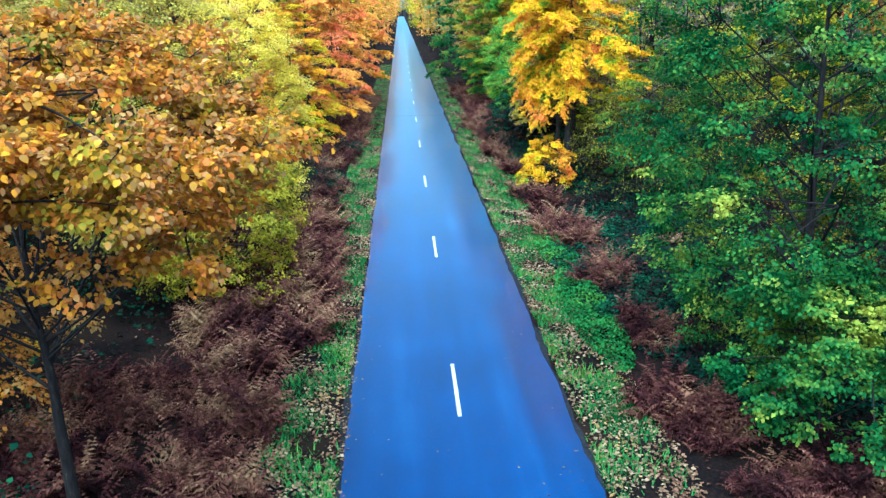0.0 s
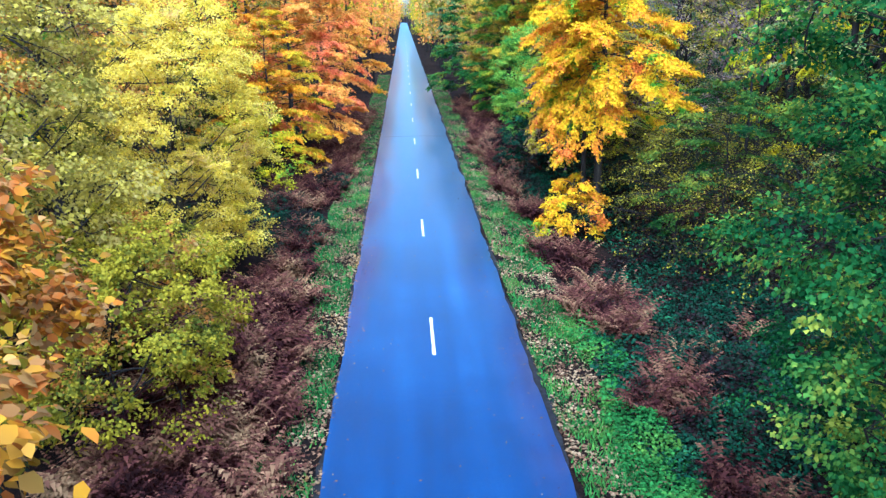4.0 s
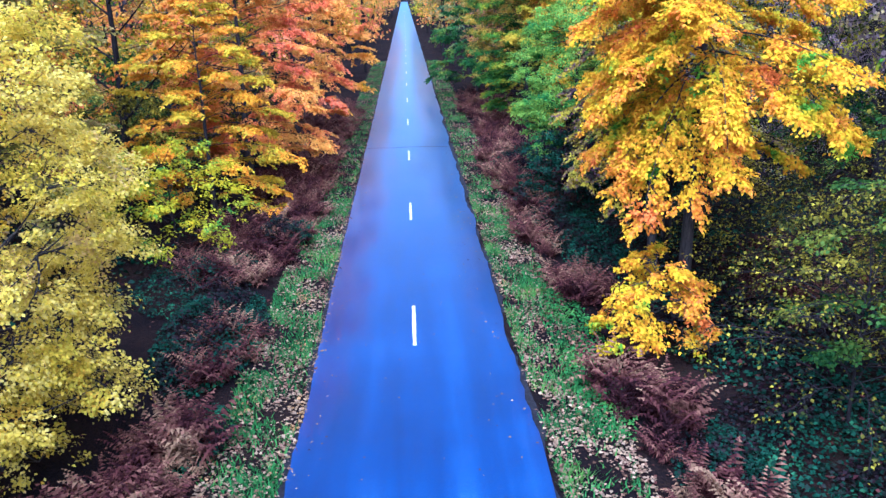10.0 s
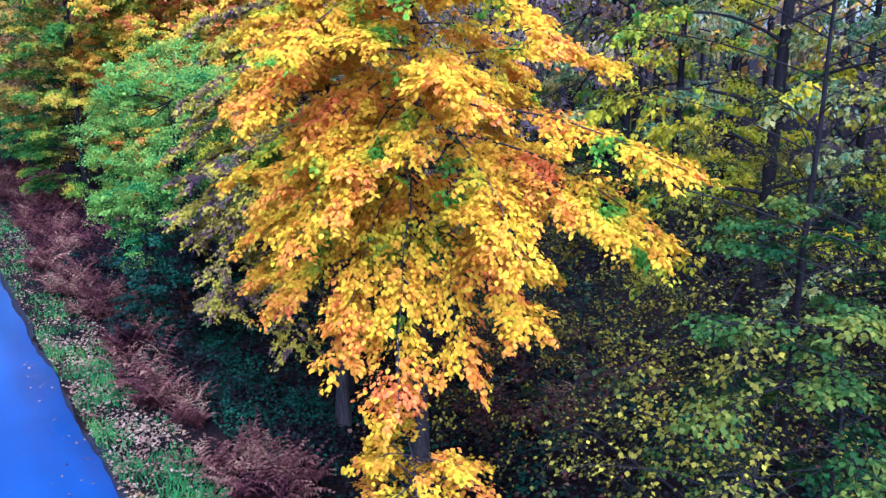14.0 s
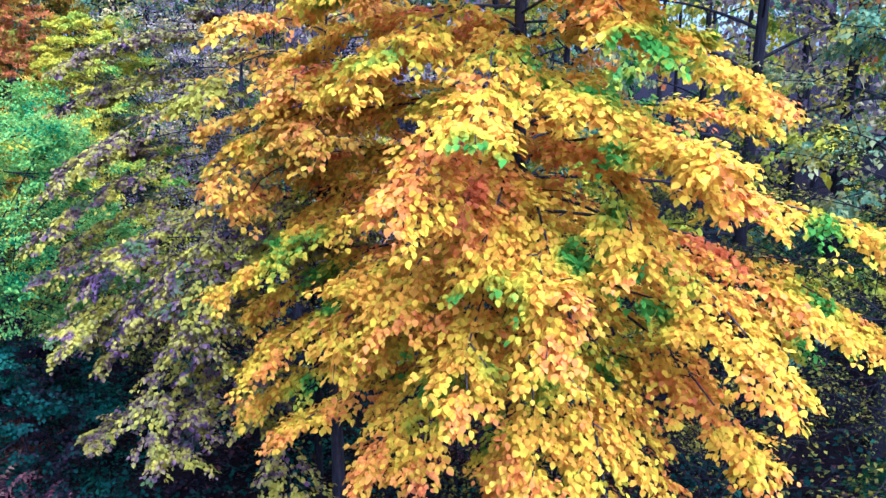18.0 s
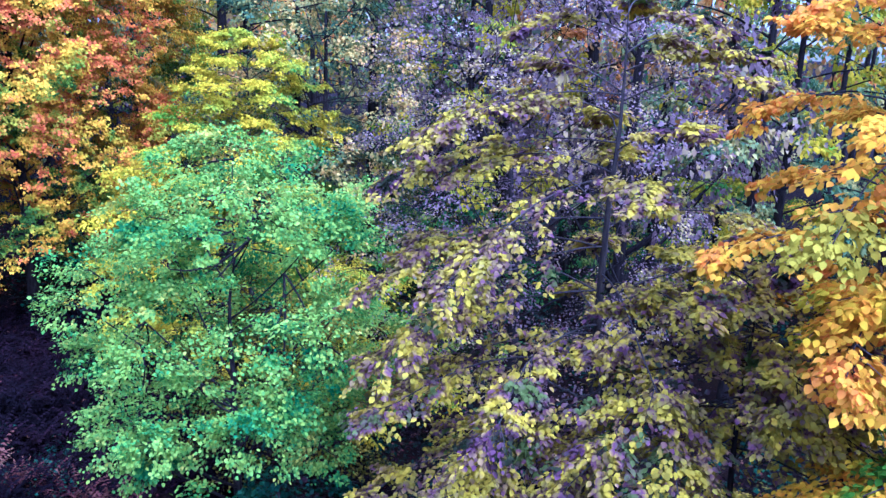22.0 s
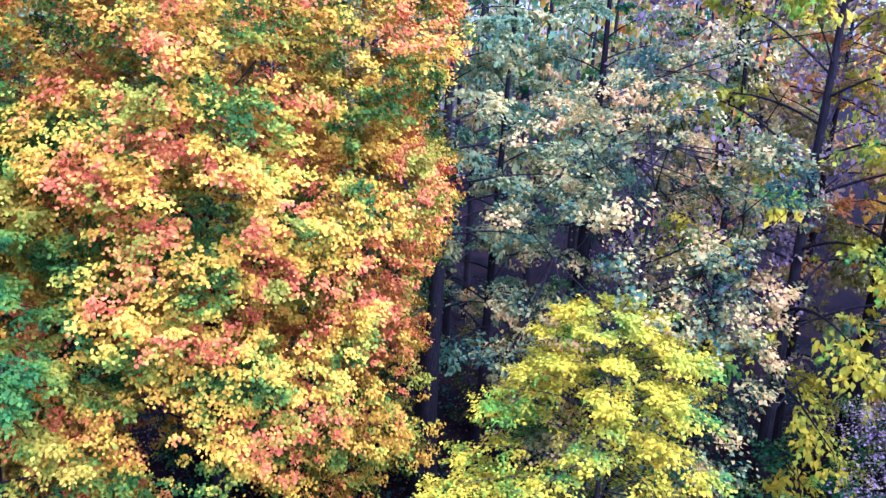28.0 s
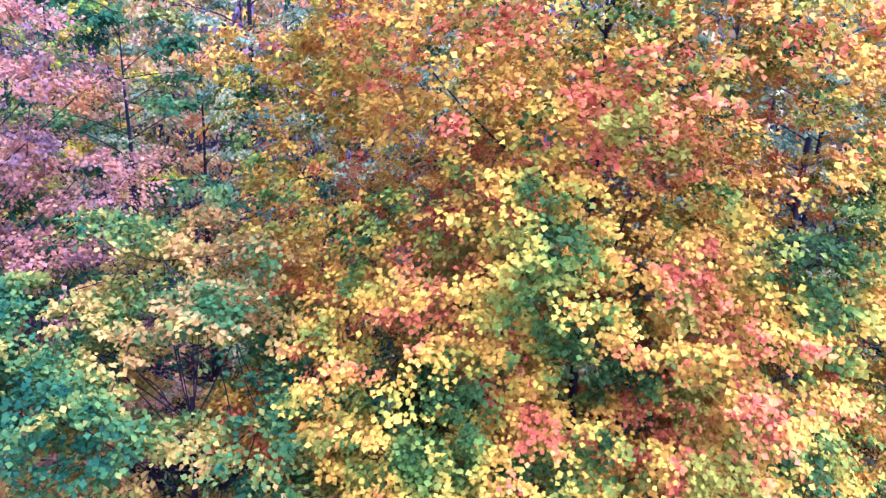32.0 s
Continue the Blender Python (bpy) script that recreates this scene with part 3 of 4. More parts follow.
def dome_tree(name, x, y, H, zb, R, mat, label, tufts=15000, per=24, size=0.11, seed=0, r0=0.3, gap=-0.42):
    """A full-crowned old tree: a thick leafy shell with bulges and small dark gaps round a forking trunk."""
    rng = np.random.default_rng(seed + 700)
    root = tagged(new(name), label, "tree")
    root.location = (x, y, 0)
    s = np.linspace(0, 1, 10)
    ax = np.stack([np.cumsum(rng.normal(0, 0.07, 10)) * s, np.cumsum(rng.normal(0, 0.07, 10)) * s, s * H * 0.8 - 0.15], 1)
    part("trunk", mesh_np("trunk", *tube(ax, r0 * (1 - 0.85 * s) + r0 * 0.5 * np.exp(-s * 20), 10), M["bark_dark"]), root)
    zc, hz = (H + zb) / 2, (H - zb) / 2
    u = unit(rng.normal(0, 1, (tufts, 3)))
    u[:, 2] = np.sign(u[:, 2]) * np.abs(u[:, 2]) ** 1.25
    flatr = np.sqrt(np.clip(1 - u[:, 2] ** 2, 0, 1)) ** 0.7
    hd = unit(u[:, :2])
    shell = np.stack([hd[:, 0] * R * flatr, hd[:, 1] * R * flatr, hz * u[:, 2]], 1)
    f = 1 - 0.2 * rng.uniform(0, 1, (tufts, 1)) ** 1.4
    f = f * (1 + 0.12 * lumps(shell, seed, 4.6)[:, None])
    TP = shell * f + [0, 0, zc]
    ok = (lumps(shell, seed + 1, 3.2) + 0.9 * lumps(shell, seed + 2, 1.7) + 0.55 * lumps(shell, seed + 3, 0.9) + rng.normal(0, 0.1, tufts) > gap) & (u[:, 2] > -0.93)
    heart = shell[::4] * rng.uniform(0.42, 0.58, (len(shell[::4]), 1)) + [0, 0, zc]
    TP, out = np.concatenate([TP[ok], heart]), unit(np.concatenate([shell[ok], shell[::4]]) / [R, R, hz])
    n = len(TP)
    G = rng.normal(0, 1, (n, per, 3)) * 0.12 * [1, 1, 0.5]
    P = TP[:, None] + G
    P[..., 2] -= 0.9 * (G[..., 0] ** 2 + G[..., 1] ** 2)
    P = P.reshape(-1, 3)
    O = np.repeat(out, per, 0)
    D = O * 0.7 + rng.normal(0, 0.5, P.shape) - [0, 0, 0.45]
    N = O * 0.75 + [0, 0, 0.65] + np.repeat(rng.normal(0, 0.22, (n, 3)), per, 0) + rng.normal(0, 0.16, P.shape)
    up = P[:, 2] > 0.12
    for j in range(46):
        c = TP[rng.integers(0, n)] * [0.8, 0.8, 1]
        z0 = min(max(c[2] - 0.75 * math.hypot(c[0], c[1]) - 0.4, 0.12 * H), H * 0.76)
        b0 = np.array([np.interp(z0, ax[:, 2], ax[:, 0]), np.interp(z0, ax[:, 2], ax[:, 1]), z0])
        mid = b0 * 0.45 + c * 0.55 + rng.normal(0, 0.3, 3)
        v = np.linspace(0, 1, 7)[:, None]
        part("limb", mesh_np("limb", *tube(b0 * (1 - v) ** 2 + 2 * mid * v * (1 - v) + c * v ** 2, np.linspace(max(0.03, r0 * 0.3 * (1 - z0 / (H * 1.2))), 0.012, 7), 5), M["bark_dark"]), root)
    part("crown", mesh_np("crown", *leaves(P[up], D[up], N[up], (size * rng.uniform(0.65, 1.25, len(P)))[up], 0.45), M[mat]), root, kind="stuff")
    return root

# ---- large structure: ground, road, markings ----


def ground_height(X, Y):
    far = np.clip((np.abs(X) - 4.2) / 4.0, 0, 1)
    z = -0.10 + far * (0.16 * np.sin(X * 0.55 + 1.3 * np.sin(Y * 0.21)) + 0.13 * np.sin(Y * 0.47 + X * 0.13))
    return np.where(np.abs(X) < 3.2, -0.07, z)


def build_ground():
    xs = np.concatenate([[-2500, -900, -300, -120], np.arange(-70, 90.1, 1.0), [130, 300, 900, 2500]])
    ys = np.concatenate([[-2500, -600, -150], np.arange(-40, 200.1, 1.5), [260, 500, 1200, 3000]])
    X, Y = np.meshgrid(xs, ys, indexing="ij")
    V = np.stack([X, Y, ground_height(X, Y)], -1).reshape(-1, 3)
    i, j = np.meshgrid(np.arange(len(xs) - 1), np.arange(len(ys) - 1), indexing="ij")
    a = (i * len(ys) + j).ravel()
    b = a + len(ys)
    tagged(new("ground", mesh_np("ground", V, np.stack([a, b, b + 1, a + 1], 1), M["soil"])), "brown forest soil with fallen leaves, canopy shade in its colour", "ground", kind="structure")


HALF = 2.74


def strip(name, left, right, z, mat, step=0.5, y0=-60.0, y1=760.0, depth=0.09):
    """A slab along the road between two edge functions of y, with side faces."""
    ys = np.arange(y0, y1, step)
    l, r = left(ys), right(ys)
    top = np.stack([np.stack([l, ys, z - depth + 0 * ys], 1), np.stack([l, ys, z + 0 * ys], 1), np.stack([(l + r) / 2, ys, z + 0.035 * (r - l) / 5.2], 1), np.stack([r, ys, z + 0 * ys], 1), np.stack([r, ys, z - depth + 0 * ys], 1)], 1)
    n = len(ys)
    i, j = np.meshgrid(np.arange(n - 1), np.arange(4), indexing="ij")
    a = (i * 5 + j).ravel()
    me = mesh_np(name, top.reshape(-1, 3), np.stack([a, a + 1, a + 6, a + 5], 1), mat)
    me.shade_flat()
    return me


def ragged(ys, seed, amp):
    rng = np.random.default_rng(seed)
    n = rng.normal(0, 1, len(ys))
    k = np.ones(5) / 5
    return amp * (np.convolve(n, k, "same") * 1.4 + 0.35 * n)


def build_road():
    road = tagged(new("road", strip("road", lambda y: -HALF + ragged(y, 1, 0.03), lambda y: HALF + ragged(y, 2, 0.05), 0.0, M["asphalt"])), "damp asphalt road surface, sky blue put into its colour, with worn wheel tracks", "road", kind="structure")
    tagged(new("road_edge", strip("road_edge", lambda y: -HALF - 0.13 + ragged(y, 3, 0.08), lambda y: -HALF + 0.1 + 0 * y, -0.035, M["edge"])), "dark crumbling tar edge beside the road", "road edge", kind="structure")
    tagged(new("road_edge", strip("road_edge", lambda y: HALF - 0.1 + 0 * y, lambda y: HALF + 0.12 + ragged(y, 4, 0.13), -0.045, M["edge"])), "dark crumbling tar edge beside the road", "road edge", kind="structure")
    rng = np.random.default_rng(5)
    for k in range(-2, 34):
        y = 16.8 + 13.0 * (k - 0)
        bm = bmesh.new()
        n = 13
        rows = []
        for i in range(n):
            yy = y + 3.0 * i / (n - 1)
            w = 0.052 + rng.normal(0, 0.004)
            rows.append([bm.verts.new((sx * w, yy, zz)) for sx, zz in ((-1, 0.030), (-1, 0.0395), (1, 0.0395), (1, 0.030))])
        for a, b in zip(rows, rows[1:]):
            for q in range(3):
                bm.faces.new((a[q], a[q + 1], b[q + 1], b[q]))
        bm.faces.new(rows[0]), bm.faces.new(rows[-1])
        bmesh.ops.recalc_face_normals(bm, faces=bm.faces)
        me = bpy.data.meshes.new("road_marking")
        bm.to_mesh(me)
        bm.free()
        me.materials.append(M["paint"])
        tagged(new("road_marking", me), "worn white painted dash on the road's centre line", "road marking", "centre line dashes", "structure")


def build_seam(y):
    """A tarred joint across the road, slightly wavy."""
    xs = np.linspace(-HALF + 0.06, HALF - 0.06, 24)
    wob = 0.05 * np.sin(xs * 2.1) + 0.03 * np.sin(xs * 7.3)
    zz = 0.0355 * (1 - np.abs(xs) / HALF) + 0.006
    V = np.concatenate([np.stack([xs, y + wob - 0.05, zz], 1), np.stack([xs, y + wob + 0.05, zz], 1)])
    a = np.arange(23)
    tagged(new("tar_seam", mesh_np("tar_seam", V, np.stack([a, a + 1, a + 25, a + 24], 1), M["tar"])), "thin dark tar seam across the road", "road seam", kind="structure")


build_ground()
build_road()
build_seam(73.0)

# ---- undergrowth ----


def scatter(rng, cx, cy, rx, ry, n):
    a, r = rng.uniform(0, 2 * np.pi, n), np.sqrt(rng.uniform(0, 1, n))
    return cx + rx * r * np.cos(a), cy + ry * r * np.sin(a)


def bracken(name, cx, cy, rx, ry, n, seed, tall=0.75, mat="bracken"):
    """Withered fern: stools of arching fronds, each frond with paired leaflets, piled into mounds."""
    rng = np.random.default_rng(seed)
    k = max(6, n // 7)
    CX, CY = scatter(rng, cx, cy, rx, ry, k)
    lush = np.sin(CX * 1.7 + seed) * np.sin(CY * 1.3 + 0.7 * seed) + 0.6 * np.sin(CX * 3.9 + CY * 2.7) > rng.uniform(-1.5, 0.3, k)
    CX, CY = CX[lush], CY[lush]
    size = np.clip(0.8 + 0.35 * np.sin(CX * 1.9 + seed) * np.sin(CY * 1.6 + seed) + rng.normal(0, 0.16, len(CX)), 0.45, 1.4) * (0.55 + 0.55 * tall)
    fan = 15
    X, Y, s = (np.repeat(v, fan) for v in (CX, CY, size))
    n = len(X)
    az = rng.uniform(0, 2 * np.pi, n)
    H = np.stack([np.cos(az), np.sin(az), 0 * az], 1)
    S = np.stack([-np.sin(az), np.cos(az), 0 * az], 1)
    X, Y = X + rng.normal(0, 0.07, n), Y + rng.normal(0, 0.07, n)
    Z = ground_height(X, Y)
    L = s * rng.uniform(0.5, 0.88, n)
    up = rng.uniform(1.0, 2.4, n)
    up_axis = np.array([0, 0, 1.0])
    base_at = lambda u: np.stack([X, Y, Z], 1) + H * (L * u)[:, None] + up_axis * (L * (up * u - 1.05 * u * u))[:, None]
    V, ranks = [], 9
    for i in range(ranks):
        u = 0.16 + 0.84 * (i + 0.4) / ranks
        base = base_at(u)
        w = (L * 0.27 * (1.08 - u))[:, None]
        c = (L * 0.05)[:, None]
        for sg in (-1, 1):
            tip = base + S * sg * w + H * w * 0.4 - up_axis * w * rng.uniform(0.1, 0.7, (n, 1))
            V.append(np.stack([base - H * c, base + H * c + up_axis * 0.01, tip], 1))
    root, top = base_at(0.0), base_at(0.35)
    V.append(np.stack([root - S * 0.01, root + S * 0.01, top], 1))
    V = np.stack(V, 1).reshape(-1, 3)
    return tagged(new(name, mesh_np(name, V, np.arange(len(V)).reshape(-1, 3), M[mat])), "withered reddish-brown bracken fern on the forest floor", "bracken", kind="stuff")


def thicket(name, cx, cy, rx, ry, n, seed, top, size, mat, label, cat):
    """A low mound of leaves with stems below."""
    rng = np.random.default_rng(seed)
    X, Y = scatter(rng, cx, cy, rx, ry, n)
    hump = 0.55 + 0.3 * np.sin(X * 2.3 + seed) * np.sin(Y * 1.7) + 0.25 * np.sin(X * 5.1) * np.sin(Y * 4.3 + seed)
    fall = np.clip(1.25 - ((X - cx) / rx) ** 2 - ((Y - cy) / ry) ** 2, 0.15, 1)
    Z = ground_height(X, Y) + top * hump * fall * rng.uniform(0.35, 1.05, n) + 0.03
    P = np.stack([X, Y, Z], 1)
    D = rng.normal(0, 1, (n, 3)) * [1, 1, 0.35]
    N = np.array([0, 0, 1.0]) + rng.normal(0, 0.45, (n, 3))
    return tagged(new(name, mesh_np(name, *leaves(P, D, N, size * rng.uniform(0.6, 1.3, n)), M[mat])), label, cat, kind="stuff")


def grass(name, x0, x1, y0, y1, n, seed, tall=0.16):
    rng = np.random.default_rng(seed)
    X, Y = rng.uniform(x0, x1, n), rng.uniform(y0, y1, n)
    keep = (np.sin(X * 2.1 + seed) * np.sin(Y * 0.83) + 0.5 * np.sin(Y * 2.9 + X) + rng.normal(0, 0.5, n)) > 0.0
    X, Y = X[keep], Y[keep]
    n = len(X)
    B = np.stack([X, Y, ground_height(X, Y)], 1)
    az = rng.uniform(0, 2 * np.pi, n)
    H = np.stack([np.cos(az), np.sin(az), 0 * az], 1)
    S = np.stack([-np.sin(az), np.cos(az), 0 * az], 1)
    t = (tall * rng.uniform(0.5, 1.3, n))[:, None]
    V = np.stack([B - S * 0.022, B + S * 0.022, B + H * t * 0.8 + [0, 0, 1] * t], 1).reshape(-1, 3)
    return tagged(new(name, mesh_np(name, V, np.arange(len(V)).reshape(-1, 3), M["grass"])), "short green grass on the road verge", "grass", kind="stuff")


def litter(name, x0, x1, y0, y1, n, seed, mat="litter", size=0.11, z=0.0, on_road=False):
    rng = np.random.default_rng(seed)
    X, Y = rng.uniform(x0, x1, n), rng.uniform(y0, y1, n)
    if not on_road:
        thick = np.sin(X * 3.1 + seed) * np.sin(Y * 1.1 + seed) + 0.7 * np.sin(Y * 2.7 + X * 1.9) > rng.uniform(-1.6, 0.6, n)
        X, Y = X[thick], Y[thick]
        n = len(X)
    Z = (np.full(n, 0.035) if on_road else ground_height(X, Y) + rng.uniform(0.01, 0.08, n)) + z
    D = rng.normal(0, 1, (n, 3)) * [1, 1, 0.15]
    N = np.array([0, 0, 1.0]) + rng.normal(0, 0.05 if on_road else 0.3, (n, 3))
    V = leaves(np.stack([X, Y, Z], 1), D, N, size * rng.uniform(0.5, 1.2, n), 0.4, 0.1)
    return tagged(new(name, mesh_np(name, *V, M[mat])), "fallen tan and brown leaves lying loose", "fallen leaves", kind="stuff")


# verges
for side, y0, y1, n in ((-1, 4, 60, 34000), (-1, 60, 140, 14000), (1, 4, 60, 36000), (1, 60, 140, 14000)):
    a, b = sorted((side * (2.86 if side < 0 else 2.9), side * 4.7))
    grass("grass", a, b, y0, y1, n, 30 + n % 7 + side)
    litter("fallen_leaves", a, b + 0.2, y0, y1, int(n * 0.6), 60 + side + y0)
litter("fallen_leaves", -2.6, 2.6, 4, 90, 420, 77, on_road=True, size=0.06)
litter("fallen_leaves", 1.9, 2.7, 4, 90, 240, 78, on_road=True, size=0.07)
litter("fallen_leaves", -2.7, -2.1, 4, 90, 160, 79, on_road=True, size=0.07)
for i, (x0, x1, y0, y1, n) in enumerate(((4.5, 30, 6, 100, 16000), (-24, -4.5, 6, 100, 9000))):
    litter("fallen_leaves", x0, x1, y0, y1, n, 90 + i, "bracken", 0.11)
# bracken beds
for i, (cx, cy, rx, ry, n, tall) in enumerate((
        (-8.0, 15, 3.6, 5.0, 2600, 0.8), (-6.0, 24.5, 2.2, 5.5, 2300, 1.1), (-5.5, 31, 1.6, 4.5, 1600, 1.1), (-5.6, 43, 1.0, 2.0, 300, 0.7),
        (-7.0, 52, 2.4, 4.5, 1300, 0.8), (-4.9, 57, 0.9, 5.0, 500, 0.6), (5.6, 16.5, 1.0, 1.8, 380, 0.9), (6.4, 21.5, 1.2, 1.6, 260, 0.8),
        (6.0, 27, 1.3, 1.6, 320, 0.7), (5.9, 33.3, 1.1, 2.6, 620, 0.9), (5.5, 39.0, 0.9, 2.6, 460, 0.8), (5.6, 47, 0.9, 2.0, 260, 0.9), (5.2, 54, 0.8, 3.5, 420, 0.9), (5.0, 66, 0.9, 6, 500, 0.8), (6.6, 62, 1.6, 6, 700, 0.8), (-5.6, 70, 1.4, 8, 800, 0.7), (8.5, 31.5, 2.4, 2.5, 70, 0.5), (-8.2, 32.0, 3.0, 4.0, 1700, 0.9), (-5.6, 36.5, 1.0, 3.0, 700, 1.0), (9.5, 66.5, 4.0, 4.5, 2600, 0.8), (11.5, 71.5, 4.0, 3.0, 2600, 0.8), (13.0, 75.5, 3.2, 3.2, 2200, 0.7), (9.5, 74.5, 2.6, 4.0, 1500, 0.7), (19.5, 72, 4.0, 4.0, 1200, 0.8), (14.5, 47.5, 3.5, 3.5, 900, 0.7), (7.4, 11.8, 2.6, 2.4, 1000, 0.7), (-6.2, 64, 2.2, 6, 1500, 0.8), (-6.2, 84, 2.6, 12, 1800, 0.8), (7.2, 76, 2.6, 7, 1800, 0.8), (6.6, 92, 2.4, 10, 1600, 0.8))):
    # Beds under the trees right of the road get the shade-darkened fronds.
    bracken("bracken", cx, cy, rx, ry, n, 200 + i, tall, "shaded_bracken" if cx > 9 and cy > 60 else "bracken")
# brambles and ivy
for i, (cx, cy, rx, ry, n, top, mat) in enumerate((
        (-6.0, 44, 1.6, 3.6, 5200, 0.8, "bramble"), (-5.2, 38.5, 0.9, 1.6, 1100, 0.6, "bramble"), (-9.5, 11.5, 2.2, 3.0, 2600, 0.9, "bramble"),
        (5.6, 25.5, 1.1, 3.2, 3200, 0.5, "bramble"), (8.2, 27.5, 2.6, 4.2, 8500, 0.7, "bramble"), (10.5, 33.5, 2.8, 3.2, 5200, 0.6, "bramble"), (5.0, 31.0, 0.8, 3.0, 2000, 0.35, "grass"),
        (4.8, 23.5, 0.8, 4.5, 4600, 0.55, "grass"), (4.7, 42.5, 0.8, 5.0, 2200, 0.3, "grass"), (6.6, 36, 1.2, 2.6, 2200, 0.5, "bramble"), (7.2, 49.5, 1.6, 3.0, 3000, 0.9, "bramble"), (7.6, 19, 1.6, 2.5, 2600, 0.8, "bramble"), (6.2, 55.5, 1.6, 5.0, 4500, 0.9, "bramble"), (7.0, 68, 2.2, 6.0, 4200, 0.8, "bramble"), (-7.6, 49, 2.0, 4.0, 3000, 0.8, "bramble"))):
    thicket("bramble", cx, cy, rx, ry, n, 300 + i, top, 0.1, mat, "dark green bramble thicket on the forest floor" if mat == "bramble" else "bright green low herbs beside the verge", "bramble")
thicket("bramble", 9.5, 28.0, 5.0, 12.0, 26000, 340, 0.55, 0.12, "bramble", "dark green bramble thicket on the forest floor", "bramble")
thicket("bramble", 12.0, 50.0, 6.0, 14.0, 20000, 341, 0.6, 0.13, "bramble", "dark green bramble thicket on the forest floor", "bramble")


def floor_cover(name, x0, x1, y0, y1, n, seed, mat, size, top):
    rng = np.random.default_rng(seed)
    X, Y = rng.uniform(x0, x1, n), rng.uniform(y0, y1, n)
    keep = np.sin(X * 0.7 + seed) * np.sin(Y * 0.6) + 0.6 * np.sin(X * 1.9) * np.sin(Y * 1.4 + seed) + rng.normal(0, 0.3, n) > -0.15
    X, Y = X[keep], Y[keep]
    n = len(X)
    P = np.stack([X, Y, ground_height(X, Y) + top * rng.uniform(0.05, 1, n) ** 1.5], 1)
    V = leaves(P, rng.normal(0, 1, (n, 3)) * [1, 1, 0.4], np.array([0, 0, 1.0]) + rng.normal(0, 0.4, (n, 3)), size * rng.uniform(0.6, 1.3, n))
    tagged(new(name, mesh_np(name, *V, M[mat])), "low dark undergrowth covering the forest floor", "undergrowth", kind="stuff")


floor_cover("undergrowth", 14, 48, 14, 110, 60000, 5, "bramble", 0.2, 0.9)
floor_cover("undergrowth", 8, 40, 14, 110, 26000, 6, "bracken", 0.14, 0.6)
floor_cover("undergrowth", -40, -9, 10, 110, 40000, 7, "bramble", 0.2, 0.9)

# ---- trees beside the road ----
tree("beech_tree", 8.28, 44.5, 17.0, 5.4, 3.8, "gold_beech", "golden yellow and orange beech with layered drooping sprays", nb=54, twigs=46, per=28, size=0.10, flat=0.9, sag=0.3, rise=0.12, droop=0.36, wid=0.2, power=0.62, bias=(0.15, 330),
     extra=((7.6, 235, 3.7, 0.0, 1.05), (7.0, 228, 3.3, 0.0, 1.0), (7.4, 215, 3.2, 0.0, 0.75), (6.8, 245, 3.2, 0.0, 0.8), (8.2, 262, 4.2, 0.05, 0.5), (7.9, 296, 5.0, 0.05, 0.35), (7.2, 310, 4.4, 0.0, 0.3), (8.4, 285, 5.4, 0.1, 0.25), (6.9, 190, 2.9, 0.0, 0.6), (8.2, 170, 3.0, 0.1, 0.5), (7.6, 150, 3.2, 0.1, 0.5),
            (9.4, 105, 4.6, 0.1, 0.25), (6.4, 165, 2.9, 0.0, 0.55), (10.2, 120, 3.6, 0.1, 0.3), (8.8, 85, 4.4, 0.1, 0.3), (6.2, 205, 3.1, 0.0, 0.6), (9.2, 230, 3.2, 0.1, 0.5), (9.0, 205, 3.0, 0.1, 0.5), (7.0, 270, 3.8, 0.0, 0.5),
            (10.5, 200, 3.5, 0.05, 0.35), (11.2, 230, 3.3, 0.1, 0.35), (10.8, 170, 3.1, 0.05, 0.35), (9.8, 185, 3.7, 0.05, 0.4), (12.0, 215, 3.0, 0.1, 0.3), (11.6, 150, 3.0, 0.1, 0.3), (9.8, 250, 3.5, 0.05, 0.4), (10.6, 272, 3.4, 0.05, 0.35), (12.3, 258, 2.8, 0.1, 0.3), (8.6, 220, 3.6, 0.05, 0.5), (8.0, 195, 3.4, 0.0, 0.5), (12.8, 190, 2.6, 0.1, 0.3),
            (7.5, 100, 4.7, 0.0, 0.35), (6.6, 95, 4.5, 0.0, 0.3), (8.2, 115, 4.5, 0.05, 0.4), (7.0, 120, 4.3, 0.0, 0.4), (6.0, 110, 4.3, 0.0, 0.35), (9.6, 95, 4.2, 0.05, 0.3), (10.8, 100, 3.8, 0.1, 0.3), (5.6, 130, 3.7, 0.0, 0.3)), seed=1, twig_n=260, inner=0.1)
tree("beech_sapling", 6.5, 42.0, 2.5, 0.9, 1.25, "gold_beech", "small orange-yellow beech sapling under the taller tree", nb=26, twigs=18, per=24, size=0.1, flat=0.8, droop=0.6, seed=2, r0=0.03, twig_n=30)
tree("hornbeam_tree", 11.4, 37.2, 7.4, 1.4, 2.9, "spring", "yellow-green young hornbeam with flat layered sprays", nb=34, twigs=20, per=20, size=0.10, flat=0.92, sag=0.25, rise=0.12, droop=0.3, wid=0.27, power=0.5, seed=41, r0=0.07, twig_n=120, bark="bark_dark")
clump_tree("birch_tree", 8.15, 59.5, 9.0, 1.9, 2.7, "teal", "bluish-green leafy young tree, still in summer leaf", clumps=76, tufts=16, per=58, size=0.076, cr=0.8, sq=0.8, seed=3, twig_n=200)
